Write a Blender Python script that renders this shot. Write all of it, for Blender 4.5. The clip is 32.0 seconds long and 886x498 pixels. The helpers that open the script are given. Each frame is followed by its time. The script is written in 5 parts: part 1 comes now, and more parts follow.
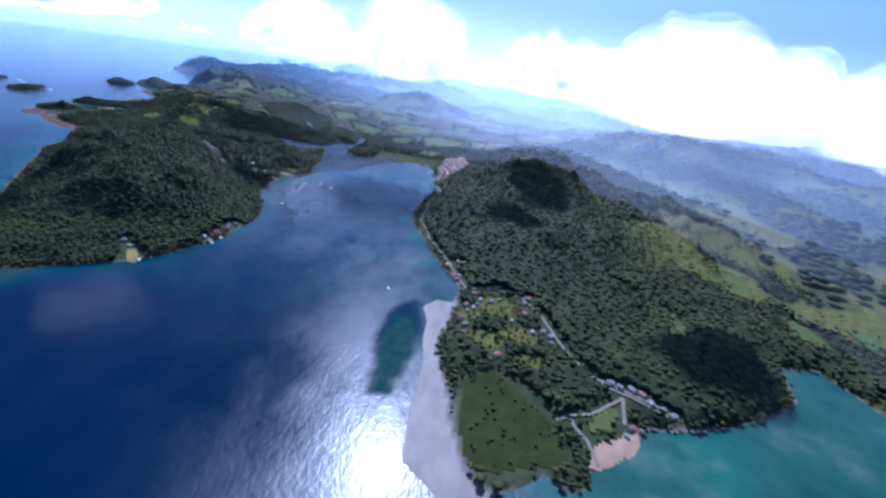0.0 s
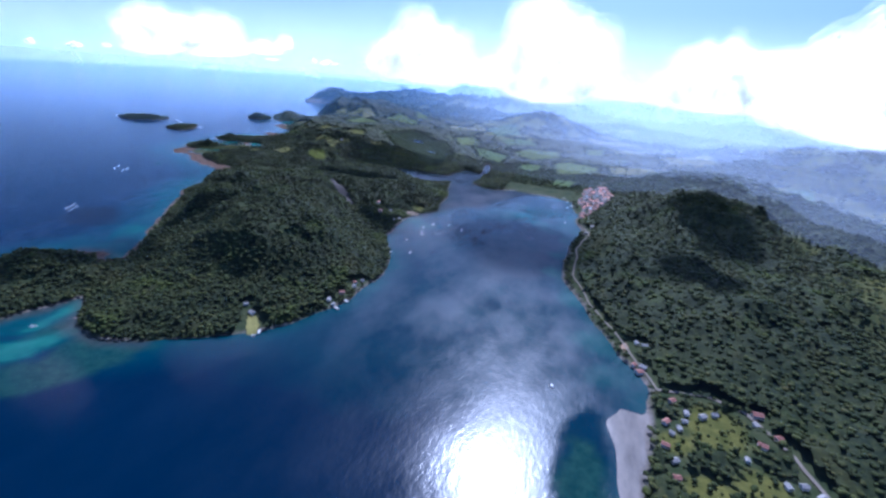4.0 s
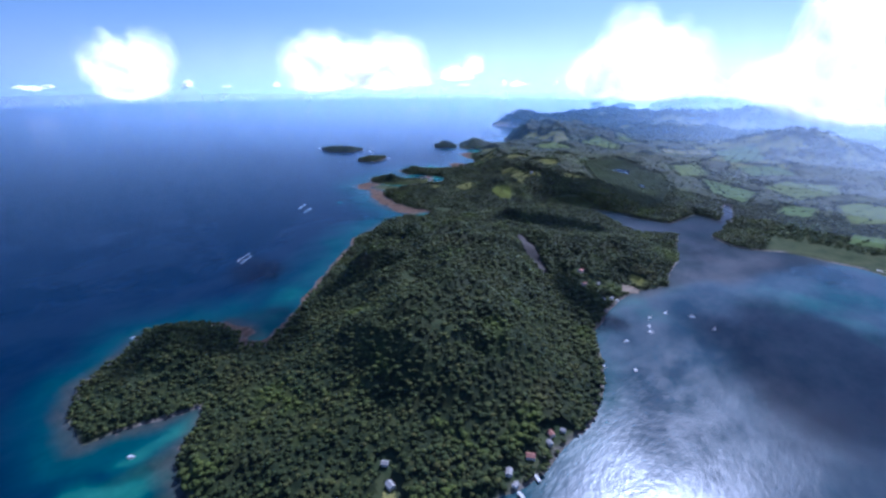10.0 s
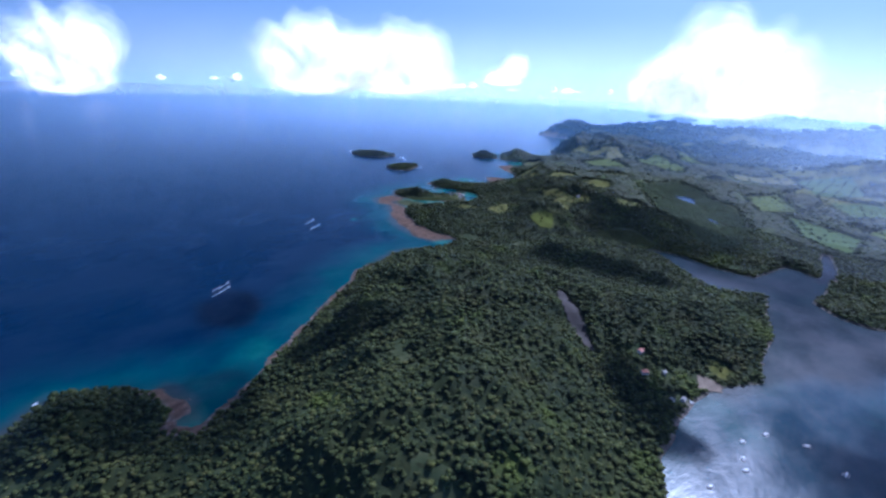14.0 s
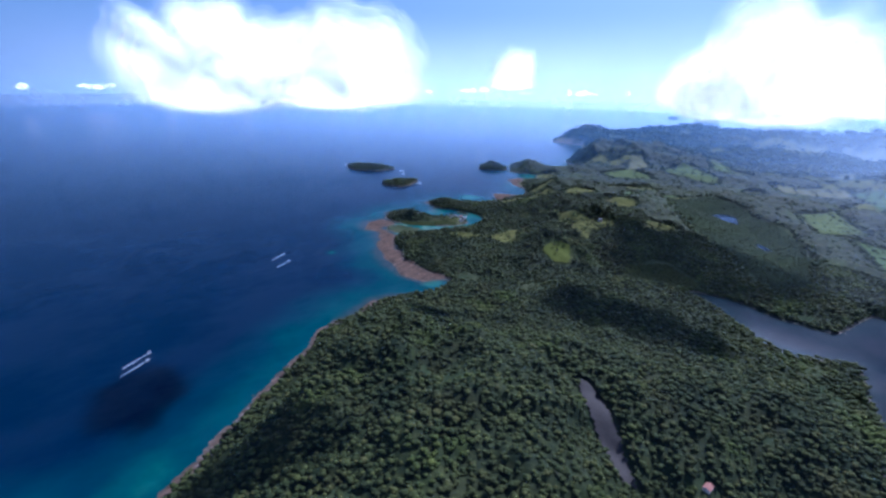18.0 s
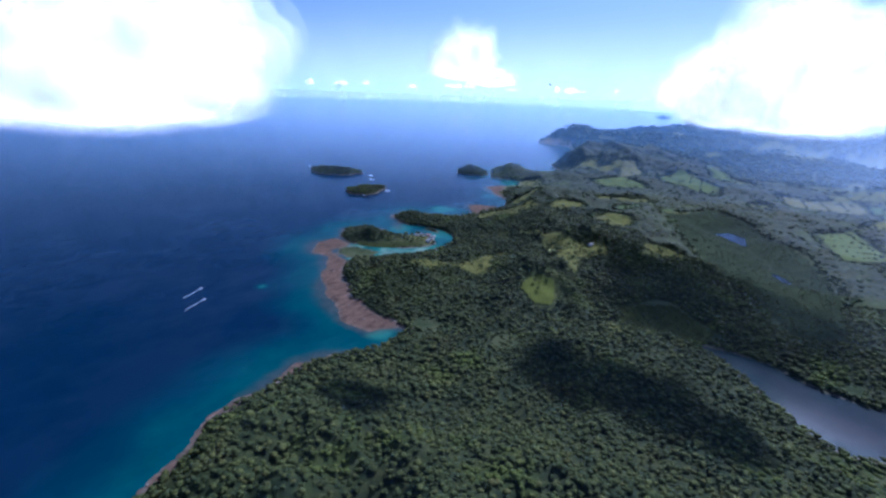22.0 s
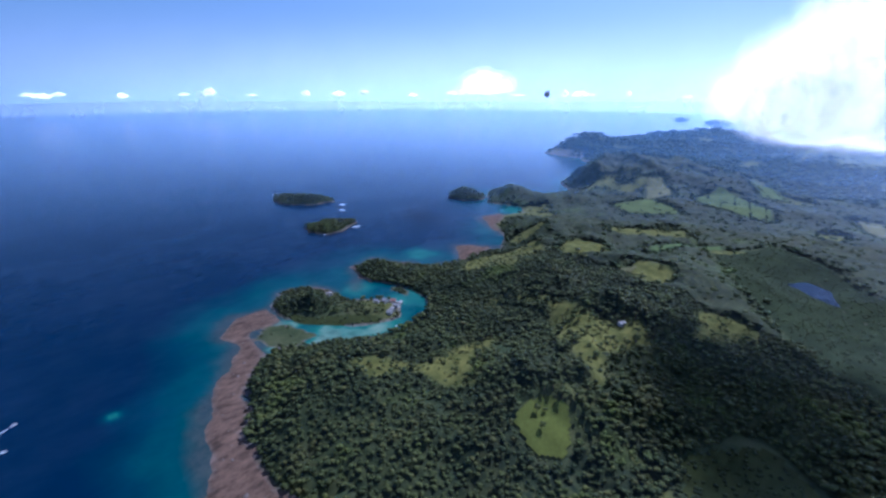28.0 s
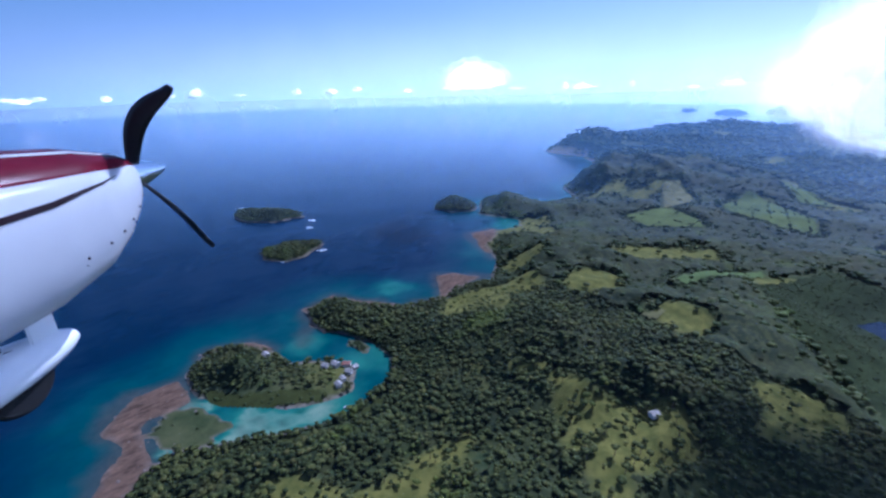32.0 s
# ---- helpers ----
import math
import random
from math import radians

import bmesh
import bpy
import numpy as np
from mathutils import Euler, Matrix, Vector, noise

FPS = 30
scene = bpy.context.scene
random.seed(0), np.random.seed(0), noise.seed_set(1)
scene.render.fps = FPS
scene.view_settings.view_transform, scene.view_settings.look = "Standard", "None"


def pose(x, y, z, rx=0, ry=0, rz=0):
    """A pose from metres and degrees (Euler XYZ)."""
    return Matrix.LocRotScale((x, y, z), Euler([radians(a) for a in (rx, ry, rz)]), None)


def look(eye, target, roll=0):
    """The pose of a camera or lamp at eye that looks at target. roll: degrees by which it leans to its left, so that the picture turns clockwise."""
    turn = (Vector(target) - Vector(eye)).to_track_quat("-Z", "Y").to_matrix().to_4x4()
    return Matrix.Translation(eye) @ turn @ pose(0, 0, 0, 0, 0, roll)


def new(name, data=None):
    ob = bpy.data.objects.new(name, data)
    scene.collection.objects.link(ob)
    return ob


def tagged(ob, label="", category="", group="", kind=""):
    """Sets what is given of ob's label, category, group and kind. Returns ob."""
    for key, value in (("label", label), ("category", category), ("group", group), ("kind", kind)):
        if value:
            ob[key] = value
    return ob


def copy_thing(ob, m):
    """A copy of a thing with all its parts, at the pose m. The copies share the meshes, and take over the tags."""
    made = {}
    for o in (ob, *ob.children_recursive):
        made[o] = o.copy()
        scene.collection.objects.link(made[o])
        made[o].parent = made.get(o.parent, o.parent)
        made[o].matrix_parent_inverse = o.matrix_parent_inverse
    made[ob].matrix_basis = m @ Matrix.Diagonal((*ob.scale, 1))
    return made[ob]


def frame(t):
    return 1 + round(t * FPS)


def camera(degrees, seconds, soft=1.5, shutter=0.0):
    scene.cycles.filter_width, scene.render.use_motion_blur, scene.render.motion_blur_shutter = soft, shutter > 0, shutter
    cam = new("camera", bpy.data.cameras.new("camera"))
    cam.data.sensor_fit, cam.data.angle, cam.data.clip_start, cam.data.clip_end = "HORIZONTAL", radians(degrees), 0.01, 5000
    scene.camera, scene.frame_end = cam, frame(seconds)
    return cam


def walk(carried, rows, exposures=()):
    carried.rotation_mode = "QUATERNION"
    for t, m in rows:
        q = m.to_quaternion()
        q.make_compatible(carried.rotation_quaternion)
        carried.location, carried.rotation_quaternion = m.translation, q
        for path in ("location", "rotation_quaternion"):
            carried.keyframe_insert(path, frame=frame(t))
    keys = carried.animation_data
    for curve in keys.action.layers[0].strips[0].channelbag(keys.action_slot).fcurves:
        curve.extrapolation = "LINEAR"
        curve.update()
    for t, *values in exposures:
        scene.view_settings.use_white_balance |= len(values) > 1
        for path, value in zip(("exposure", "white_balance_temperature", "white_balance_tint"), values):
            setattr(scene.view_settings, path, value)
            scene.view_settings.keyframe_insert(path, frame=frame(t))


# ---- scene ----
cam = camera(87.8, 32.0, soft=2.7)
METRES, EYE, TILT, LEAN, TURN = 1000.0, 214.0, 0.0, 0.0, 0.0
PATH = [
    (0, (-2.696, 2.151, 215.96), (-2.823, 3.993, 215.192), 8.9),
    (0.5, (-11.986, 14.747, 215.472), (-12.144, 16.593, 214.718), 8.8),
    (1, (-21.501, 27.728, 214.957), (-21.696, 29.576, 214.218), 9.2),
    (1.5, (-30.272, 40.331, 214.148), (-30.519, 42.173, 213.408), 8.6),
    (2, (-39.375, 52.63, 214.358), (-39.677, 54.469, 213.631), 8.6),
    (2.5, (-47.975, 65.701, 214.354), (-48.366, 67.52, 213.622), 7.7),
    (3, (-56.097, 78.199, 214.772), (-56.54, 80.007, 214.04), 7.3),
    (3.5, (-64.597, 91.189, 214.645), (-65.105, 92.974, 213.899), 5.8),
    (5.5, (-101.46, 143.159, 214.403), (-102.239, 144.842, 213.655), 3.6),
    (6, (-111.046, 155.314, 214.457), (-111.89, 156.968, 213.714), 2.9),
    (6.5, (-120.359, 168.015, 214.687), (-121.272, 169.636, 213.954), 4.3),
    (7, (-129.223, 180.084, 214.327), (-130.203, 181.662, 213.587), 4.6),
    (7.5, (-138.199, 193.147, 214.151), (-139.245, 194.683, 213.413), 3.5),
    (8, (-146.951, 205.72, 213.626), (-148.063, 207.213, 212.895), 2.7),
    (8.5, (-155.988, 218.588, 213.877), (-157.146, 220.048, 213.152), 2.2),
    (9, (-164.41, 230.67, 213.751), (-165.618, 232.094, 213.035), 1.0),
    (9.5, (-173.434, 242.398, 214.221), (-174.655, 243.809, 213.502), 0.6),
    (10, (-182.906, 254.897, 213.553), (-184.145, 256.294, 212.837), -0.1),
    (10.5, (-192.068, 267.312, 212.703), (-193.321, 268.697, 211.988), 0.2),
    (11, (-201.199, 279.024, 212.822), (-202.464, 280.397, 212.105), 0.8),
    (11.5, (-209.21, 291.906, 212.95), (-210.492, 293.262, 212.23), 1.2),
    (12, (-218.403, 307.211, 213.027), (-219.707, 308.548, 212.312), 1.3),
    (12.5, (-227.323, 320.434, 213.12), (-228.643, 321.756, 212.405), 1.5),
    (13, (-236.559, 334.08, 212.968), (-237.892, 335.389, 212.255), 1.6),
    (13.5, (-245.357, 346.728, 212.507), (-246.703, 348.028, 211.801), 2.0),
    (14, (-253.474, 359.471, 213.185), (-254.833, 360.756, 212.476), 2.3),
    (14.5, (-262.153, 372.718, 213.373), (-263.521, 373.994, 212.665), 2.9),
    (16.5, (-301.758, 424.972, 213.179), (-303.172, 426.214, 212.501), 0.1),
    (17, (-310.861, 436.619, 213.076), (-312.268, 437.863, 212.387), 1.1),
    (17.5, (-319.358, 449.217, 213.661), (-320.755, 450.467, 212.963), 1.3),
    (18, (-326.967, 462.135, 213.778), (-328.374, 463.376, 213.084), 1.1),
    (18.5, (-335.727, 474.497, 213.647), (-337.127, 475.74, 212.943), 2.0),
    (19, (-343.516, 486.813, 214.328), (-344.922, 488.052, 213.627), 1.3),
    (19.5, (-353.013, 500.844, 214.49), (-354.426, 502.075, 213.793), 0.5),
    (20, (-362.141, 513.097, 214.127), (-363.538, 514.341, 213.421), 1.0),
    (20.5, (-370.679, 525.857, 214.368), (-372.065, 527.11, 213.655), 1.4),
    (21, (-378.111, 537.741, 213.469), (-379.496, 539.001, 212.767), 0.8),
    (21.5, (-385.547, 550.388, 213.792), (-386.921, 551.655, 213.082), 1.9),
    (22, (-393.41, 562.923, 214.798), (-394.776, 564.199, 214.086), 2.0),
    (22.5, (-403.069, 576.89, 214.764), (-404.446, 578.156, 214.053), 1.8),
    (23, (-411.432, 590.996, 214.82), (-412.796, 592.269, 214.099), 2.8),
    (23.5, (-420.146, 603.738, 215.043), (-421.516, 605.008, 214.326), 2.7),
    (24, (-429.479, 616.163, 215.961), (-430.859, 617.422, 215.247), 2.5),
    (24.5, (-437.134, 628.303, 216.168), (-438.517, 629.56, 215.457), 2.2),
    (25, (-445.908, 641.073, 216.279), (-447.309, 642.318, 215.582), 1.0),
    (25.5, (-454.562, 654.547, 216.284), (-455.969, 655.791, 215.597), 0.4),
    (27.5, (-492.363, 708.944, 214.018), (-493.801, 710.155, 213.335), 0.0),
    (28, (-502.346, 721.521, 213.671), (-503.753, 722.765, 212.984), 0.1),
    (28.5, (-511.419, 734.232, 213.098), (-512.822, 735.486, 212.417), -0.5),
    (29, (-520.489, 746.34, 212.877), (-521.875, 747.606, 212.186), 0.7),
    (29.5, (-528.93, 758.898, 213.146), (-530.299, 760.177, 212.446), 1.6),
    (30, (-537.146, 771.707, 213.538), (-538.512, 772.986, 212.832), 1.5),
    (30.5, (-546.007, 784.196, 213.301), (-547.366, 785.474, 212.579), 1.9),
    (31, (-555.133, 797.066, 213.593), (-556.493, 798.34, 212.866), 1.9),
    (31.5, (-563.06, 809.606, 211.798), (-564.445, 810.861, 211.086), 0.1),
    (32, (-571.862, 821.832, 211.576), (-573.275, 823.06, 210.871), -1.3),
]
walk(cam, [(t, look(eye, target, roll)) for t, eye, target, roll in PATH], [(0, 0.26, 4560, 24), (8, 0.24, 4560, 24), (14, 0.1, 4560, 24), (32, 0.1, 4560, 24)])

# ---- world and sun ----
# see-through sheets of imitated haze and cloud skins lie many deep
scene.cycles.transparent_max_bounces = 96
SUN_UP, SUN_YAW = 48.5, 8.0
world = bpy.data.worlds.new("sky")
scene.world = world
world.use_nodes = True
wn, wl = world.node_tree.nodes, world.node_tree.links
wn.clear()
w_out, w_bg, w_sky = wn.new("ShaderNodeOutputWorld"), wn.new("ShaderNodeBackground"), wn.new("ShaderNodeTexSky")
w_co, w_sep, w_max, w_com = wn.new("ShaderNodeTexCoord"), wn.new("ShaderNodeSeparateXYZ"), wn.new("ShaderNodeMath"), wn.new("ShaderNodeCombineXYZ")
w_sky.sky_type, w_sky.sun_disc = "NISHITA", False
w_sky.sun_elevation, w_sky.sun_rotation = radians(SUN_UP), radians(-SUN_YAW)
w_sky.altitude, w_sky.air_density, w_sky.dust_density, w_sky.ozone_density = 200, 1.0, 1.1, 4.0
w_max.operation = "MAXIMUM"
w_max.inputs[1].default_value = 0.15
wl.new(w_co.outputs["Generated"], w_sep.inputs[0])
wl.new(w_sep.outputs["X"], w_com.inputs["X"])
wl.new(w_sep.outputs["Y"], w_com.inputs["Y"])
wl.new(w_sep.outputs["Z"], w_max.inputs[0])
wl.new(w_max.outputs[0], w_com.inputs["Z"])
wl.new(w_com.outputs[0], w_sky.inputs["Vector"])
wl.new(w_sky.outputs[0], w_bg.inputs["Color"])
w_bg.inputs["Strength"].default_value = 0.085
wl.new(w_bg.outputs[0], w_out.inputs["Surface"])
sun_dir = Vector((-math.sin(radians(SUN_YAW)) * math.cos(radians(SUN_UP)), math.cos(radians(SUN_YAW)) * math.cos(radians(SUN_UP)), math.sin(radians(SUN_UP))))
sun = new("sun", bpy.data.lights.new("sun", "SUN"))
sun.data.energy, sun.data.angle, sun.data.color = 4.2, radians(0.6), (1.0, 0.96, 0.9)
sun.matrix_world = look(sun_dir * 900, (0, 0, 0))


# ---- materials ----
class Mat:
    """Small helper to wire a procedural material."""

    def __init__(self, name, rough=0.8, metal=0.0, spec=0.3):
        self.m = bpy.data.materials.new(name)
        self.m.use_nodes = True
        self.n, self.l = self.m.node_tree.nodes, self.m.node_tree.links
        self.b = self.n["Principled BSDF"]
        self.b.inputs["Roughness"].default_value = rough
        self.b.inputs["Metallic"].default_value = metal
        self.b.inputs["Specular IOR Level"].default_value = spec
        self.co = self.n.new("ShaderNodeTexCoord").outputs["Object"]

    def noise(self, scale, detail=4.0, rough=0.6, stretch=None):
        t = self.n.new("ShaderNodeTexNoise")
        t.inputs["Scale"].default_value, t.inputs["Detail"].default_value, t.inputs["Roughness"].default_value = scale, detail, rough
        src = self.co
        if stretch:
            mp = self.n.new("ShaderNodeMapping")
            mp.inputs["Scale"].default_value = stretch
            mp.inputs["Rotation"].default_value = (0, 0, 0.5)
            self.l.new(src, mp.inputs["Vector"])
            src = mp.outputs[0]
        self.l.new(src, t.inputs["Vector"])
        return t.outputs["Fac"]

    def ramp(self, fac, *stops):
        r = self.n.new("ShaderNodeValToRGB")
        e = r.color_ramp.elements
        while len(e) < len(stops):
            e.new(0.5)
        for el, (pos, col) in zip(e, stops):
            el.position, el.color = pos, (*col, 1) if len(col) == 3 else col
        self.l.new(fac, r.inputs["Fac"])
        return r.outputs["Color"]

    def mix(self, fac, a, b, kind="MIX"):
        x = self.n.new("ShaderNodeMix")
        x.data_type, x.blend_type = "RGBA", kind
        for sock, v in ((x.inputs[0], fac), (x.inputs[6], a), (x.inputs[7], b)):
            if isinstance(v, (int, float)):
                sock.default_value = v
            elif isinstance(v, tuple):
                sock.default_value = (*v, 1)
            else:
                self.l.new(v, sock)
        return x.outputs[2]

    def math(self, op, a, b=0.0):
        x = self.n.new("ShaderNodeMath")
        x.operation = op
        for sock, v in ((x.inputs[0], a), (x.inputs[1], b)):
            if isinstance(v, (int, float)):
                sock.default_value = v
            else:
                self.l.new(v, sock)
        return x.outputs[0]

    def attr(self, name):
        a = self.n.new("ShaderNodeAttribute")
        a.attribute_name = name
        return a.outputs["Fac"]

    def island(self):
        return self.n.new("ShaderNodeNewGeometry").outputs["Random Per Island"]

    def per_object(self):
        return self.n.new("ShaderNodeObjectInfo").outputs["Random"]

    def color(self, c):
        if isinstance(c, tuple):
            self.b.inputs["Base Color"].default_value = (*c, 1)
        else:
            self.l.new(c, self.b.inputs["Base Color"])
        return self

    def bump(self, h, strength=0.5, dist=0.1):
        x = self.n.new("ShaderNodeBump")
        x.inputs["Strength"].default_value, x.inputs["Distance"].default_value = strength, dist
        self.l.new(h, x.inputs["Height"])
        self.l.new(x.outputs[0], self.b.inputs["Normal"])
        return self


def plain(name, col, rough=0.6, metal=0.0, spread=0.15, scale=2.0, bump=0.02):
    """A painted or natural surface with grain and slow stains."""
    k = Mat(name, rough, metal, 0.04 if rough > 0.9 else 0.3)
    lo = tuple(c * (1 - spread) for c in col)
    hi = tuple(min(1.0, c * (1 + spread)) for c in col)
    a = k.ramp(k.noise(scale, 5), (0.3, lo), (0.7, hi))
    k.color(k.mix(0.35, a, k.ramp(k.noise(scale * 7, 3), (0.3, lo), (0.7, hi))))
    return k.bump(k.noise(scale * 9, 3), 0.3, bump).m


def leaves(name, dark, mid, light, scale=0.9, single=True):
    k = Mat(name, 0.75, 0, 0.1)
    dry = tuple(c * f for c, f in zip(light, (1.1, 0.88, 0.95)))
    tone = k.ramp(k.island() if single else k.noise(0.2, 2, 0.5), (0.0 if single else 0.36, dark), (0.5, mid), (0.85 if single else 0.62, light), (1.0 if single else 0.74, dry))
    fine = k.noise(scale, 4, 0.7)
    c = k.mix(k.ramp(k.noise(0.014, 4), (0.35, (0, 0, 0)), (0.7, (0.6, 0.6, 0.6))), tone, light)
    c = k.mix(k.ramp(k.noise(0.045, 3), (0.45, (0, 0, 0)), (0.75, (0.7, 0.7, 0.7))), c, dark)
    c = k.mix(k.ramp(k.noise(0.03, 3, 0.5, (1.3, 0.8, 1)), (0.55, (0, 0, 0)), (0.8, (0.6, 0.6, 0.6))), c, dry)
    lush = tuple(c * f for c, f in zip(light, (1.25, 1.4, 0.75)))
    c = k.mix(k.ramp(k.noise(0.021, 4, 0.6), (0.56, (0, 0, 0)), (0.7, (0.75, 0.75, 0.75))), c, lush)
    c = k.mix(k.ramp(k.noise(0.011, 3, 0.6), (0.58, (0, 0, 0)), (0.72, (0.6, 0.6, 0.6))), c, dark)
    c = k.mix(0.6, c, k.ramp(fine, (0.3, (0.5, 0.53, 0.47)), (0.7, (1.05, 1.04, 0.95))), "MULTIPLY")
    k.color(c)
    k.bump(fine, 0.5, 0.7)
    return k.m


LEAF = leaves("forest leaves", (0.017, 0.027, 0.009), (0.037, 0.049, 0.013), (0.09, 0.098, 0.024))
# darker than LEAF: shade between the crowns is put into the colour
SHADED_CANOPY = leaves("canopy leaves with gap shade", (0.012, 0.02, 0.007), (0.026, 0.036, 0.011), (0.053, 0.06, 0.016), 0.7, False)
LEAF_DARK = leaves("mangrove leaves", (0.026, 0.036, 0.013), (0.038, 0.05, 0.017), (0.055, 0.066, 0.022))
LEAF_FAR = leaves("far woods leaves", (0.018, 0.031, 0.01), (0.035, 0.053, 0.015), (0.07, 0.086, 0.024), 0.3)
BARK = plain("bark", (0.13, 0.09, 0.06), 0.9, 0, 0.4, 3)
FIELD = plain("pasture", (0.1, 0.12, 0.034), 0.95, 0, 0.3, 0.04, 0.1)
FIELD_B = plain("paddy", (0.085, 0.115, 0.038), 0.95, 0, 0.3, 0.05, 0.1)
FIELD_C = plain("dry field", (0.14, 0.132, 0.055), 0.95, 0, 0.3, 0.05, 0.1)
YARD = plain("dry lawn", (0.26, 0.23, 0.07), 0.95, 0, 0.3, 0.2, 0.1)
MEADOW_GRASS = plain("meadow grass", (0.1, 0.11, 0.02), 0.95, 0, 0.3, 0.06, 0.1)
REEDS = plain("olive reeds", (0.04, 0.046, 0.012), 0.95, 0, 0.4, 0.08, 0.2)
MARSH = plain("marsh grass", (0.026, 0.034, 0.013), 0.95, 0, 0.55, 0.05, 0.2)
DIRT = plain("dirt road", (0.24, 0.2, 0.155), 0.95, 0, 0.25, 0.3)
MUD = plain("wet mud", (0.062, 0.05, 0.04), 0.85, 0, 0.2, 0.1)
EARTH = plain("bare earth", (0.22, 0.17, 0.12), 0.95, 0, 0.3, 0.2)
SAND = plain("beach sand", (0.4, 0.27, 0.165), 0.95, 0, 0.2, 0.15)
ROCK = plain("shore rock", (0.15, 0.115, 0.09), 0.9, 0, 0.4, 0.4, 0.2)
PLASTER = plain("plaster", (0.62, 0.58, 0.52), 0.85, 0, 0.15, 0.8)
ROOF_RED = plain("rusty sheet roof", (0.36, 0.16, 0.11), 0.6, 0.2, 0.35, 0.7)
ROOF_GREY = plain("zinc sheet roof", (0.33, 0.3, 0.27), 0.8, 0.0, 0.3, 0.7)
ROOF_BLUE = plain("blue painted roof", (0.36, 0.46, 0.5), 0.5, 0.1, 0.25, 0.7)
WOOD = plain("weathered wood", (0.24, 0.18, 0.13), 0.85, 0, 0.3, 1.5)
GLASS_DARK = plain("dark window glass", (0.03, 0.035, 0.04), 0.15, 0, 0.2, 1)
BOAT_WHITE = plain("white boat paint", (0.78, 0.78, 0.75), 0.4, 0, 0.06, 2)
FOAM = plain("foam", (0.75, 0.8, 0.82), 0.9, 0, 0.1, 0.6)

g = Mat("ground", 0.95, 0, 0.1)
soil = g.mix(g.ramp(g.noise(0.06, 5), (0.35, (0, 0, 0)), (0.65, (1, 1, 1))), (0.03, 0.045, 0.016), (0.07, 0.075, 0.03))
grass = g.mix(g.ramp(g.noise(0.12, 5), (0.35, (0, 0, 0)), (0.65, (1, 1, 1))), (0.072, 0.078, 0.016), (0.15, 0.138, 0.03))
shore = g.mix(g.ramp(g.noise(0.25, 5), (0.35, (0, 0, 0)), (0.65, (1, 1, 1))), (0.09, 0.075, 0.06), (0.25, 0.205, 0.165))
reefc = g.mix(g.ramp(g.noise(0.16, 6, 0.75, (1.0, 0.45, 1.0)), (0.36, (0, 0, 0)), (0.7, (1, 1, 1))), (0.05, 0.032, 0.02), (0.2, 0.122, 0.078))
gc = g.mix(g.attr("grass"), soil, grass)
gc = g.mix(g.attr("shore"), gc, shore)
gc = g.mix(g.attr("reef"), gc, reefc)
wet = g.ramp(g.noise(0.05, 5, 0.6, (1.0, 0.4, 1.0)), (0.35, (0.075, 0.06, 0.048)), (0.65, (0.19, 0.15, 0.118)))
gc = g.mix(g.attr("sandflat"), gc, wet)
g.l.new(g.math("SUBTRACT", 0.95, g.math("MULTIPLY", g.attr("sandflat"), 0.5)), g.b.inputs["Roughness"])
g.l.new(g.math("ADD", g.math("MULTIPLY", g.attr("sandflat"), 0.16), 0.1), g.b.inputs["Specular IOR Level"])
g.color(gc).bump(g.noise(0.5, 5, 0.7), 0.35, 0.5)
GROUND = g.m

w = Mat("sea water", 0.2, 0, 0.15)
depth = w.attr("depth")
wob = w.math("ADD", depth, w.math("MULTIPLY", w.math("SUBTRACT", w.noise(0.035, 6, 0.65), 0.5), 0.3))
reefs = w.ramp(w.noise(0.12, 6, 0.7), (0.3, (0.035, 0.035, 0.028)), (0.7, (0.11, 0.078, 0.058)))
deep = w.ramp(wob, (0.0, (0.2, 0.27, 0.18)), (0.13, (0.03, 0.145, 0.1)), (0.3, (0.003, 0.058, 0.058)), (0.5, (0.0006, 0.028, 0.044)), (0.85, (0.0002, 0.0115, 0.032)))
bed = w.mix(w.attr("weed"), deep, w.ramp(w.noise(0.14, 5, 0.7), (0.35, (0.006, 0.036, 0.03)), (0.65, (0.022, 0.068, 0.046))))
bed = w.mix(w.attr("reefbed"), bed, reefs)
bed = w.mix(w.attr("silt"), bed, w.ramp(w.noise(0.02, 4), (0.35, (0.018, 0.02, 0.022)), (0.65, (0.038, 0.035, 0.034))))
w.color(bed)
w.b.inputs["IOR"].default_value = 1.33
w.l.new(w.math("SUBTRACT", 0.15, w.math("MULTIPLY", w.attr("silt"), 0.17)), w.b.inputs["Specular IOR Level"])
swell = w.math("ADD", w.noise(0.3, 4, 0.6, (1.0, 0.5, 1.0)), w.math("MULTIPLY", w.noise(0.03, 3, 0.6), 0.8))
w.bump(swell, 0.32, 0.5)
w.b.inputs["Roughness"].default_value = 0.19
# wind-roughened facets keep a steady share of mirror-like glitter
gl, mxs = w.n.new("ShaderNodeBsdfGlossy"), w.n.new("ShaderNodeMixShader")
gl.inputs["Roughness"].default_value = 0.33
w.l.new(w.b.inputs["Normal"].links[0].from_socket, gl.inputs["Normal"])
# noise patches in the gloss imitate glitter broken by cloud shade and reflections
glitter_patches = w.n.new("ShaderNodeMapRange")
for i, v in enumerate((0.4, 0.6, 0.004, 0.031)):
    glitter_patches.inputs[i + 1].default_value = v
w.l.new(w.noise(0.014, 5, 0.62, (1.0, 0.6, 1.0)), glitter_patches.inputs[0])
w.l.new(w.math("MULTIPLY", glitter_patches.outputs[0], w.math("SUBTRACT", 1.0, w.attr("still"))), mxs.inputs[0])
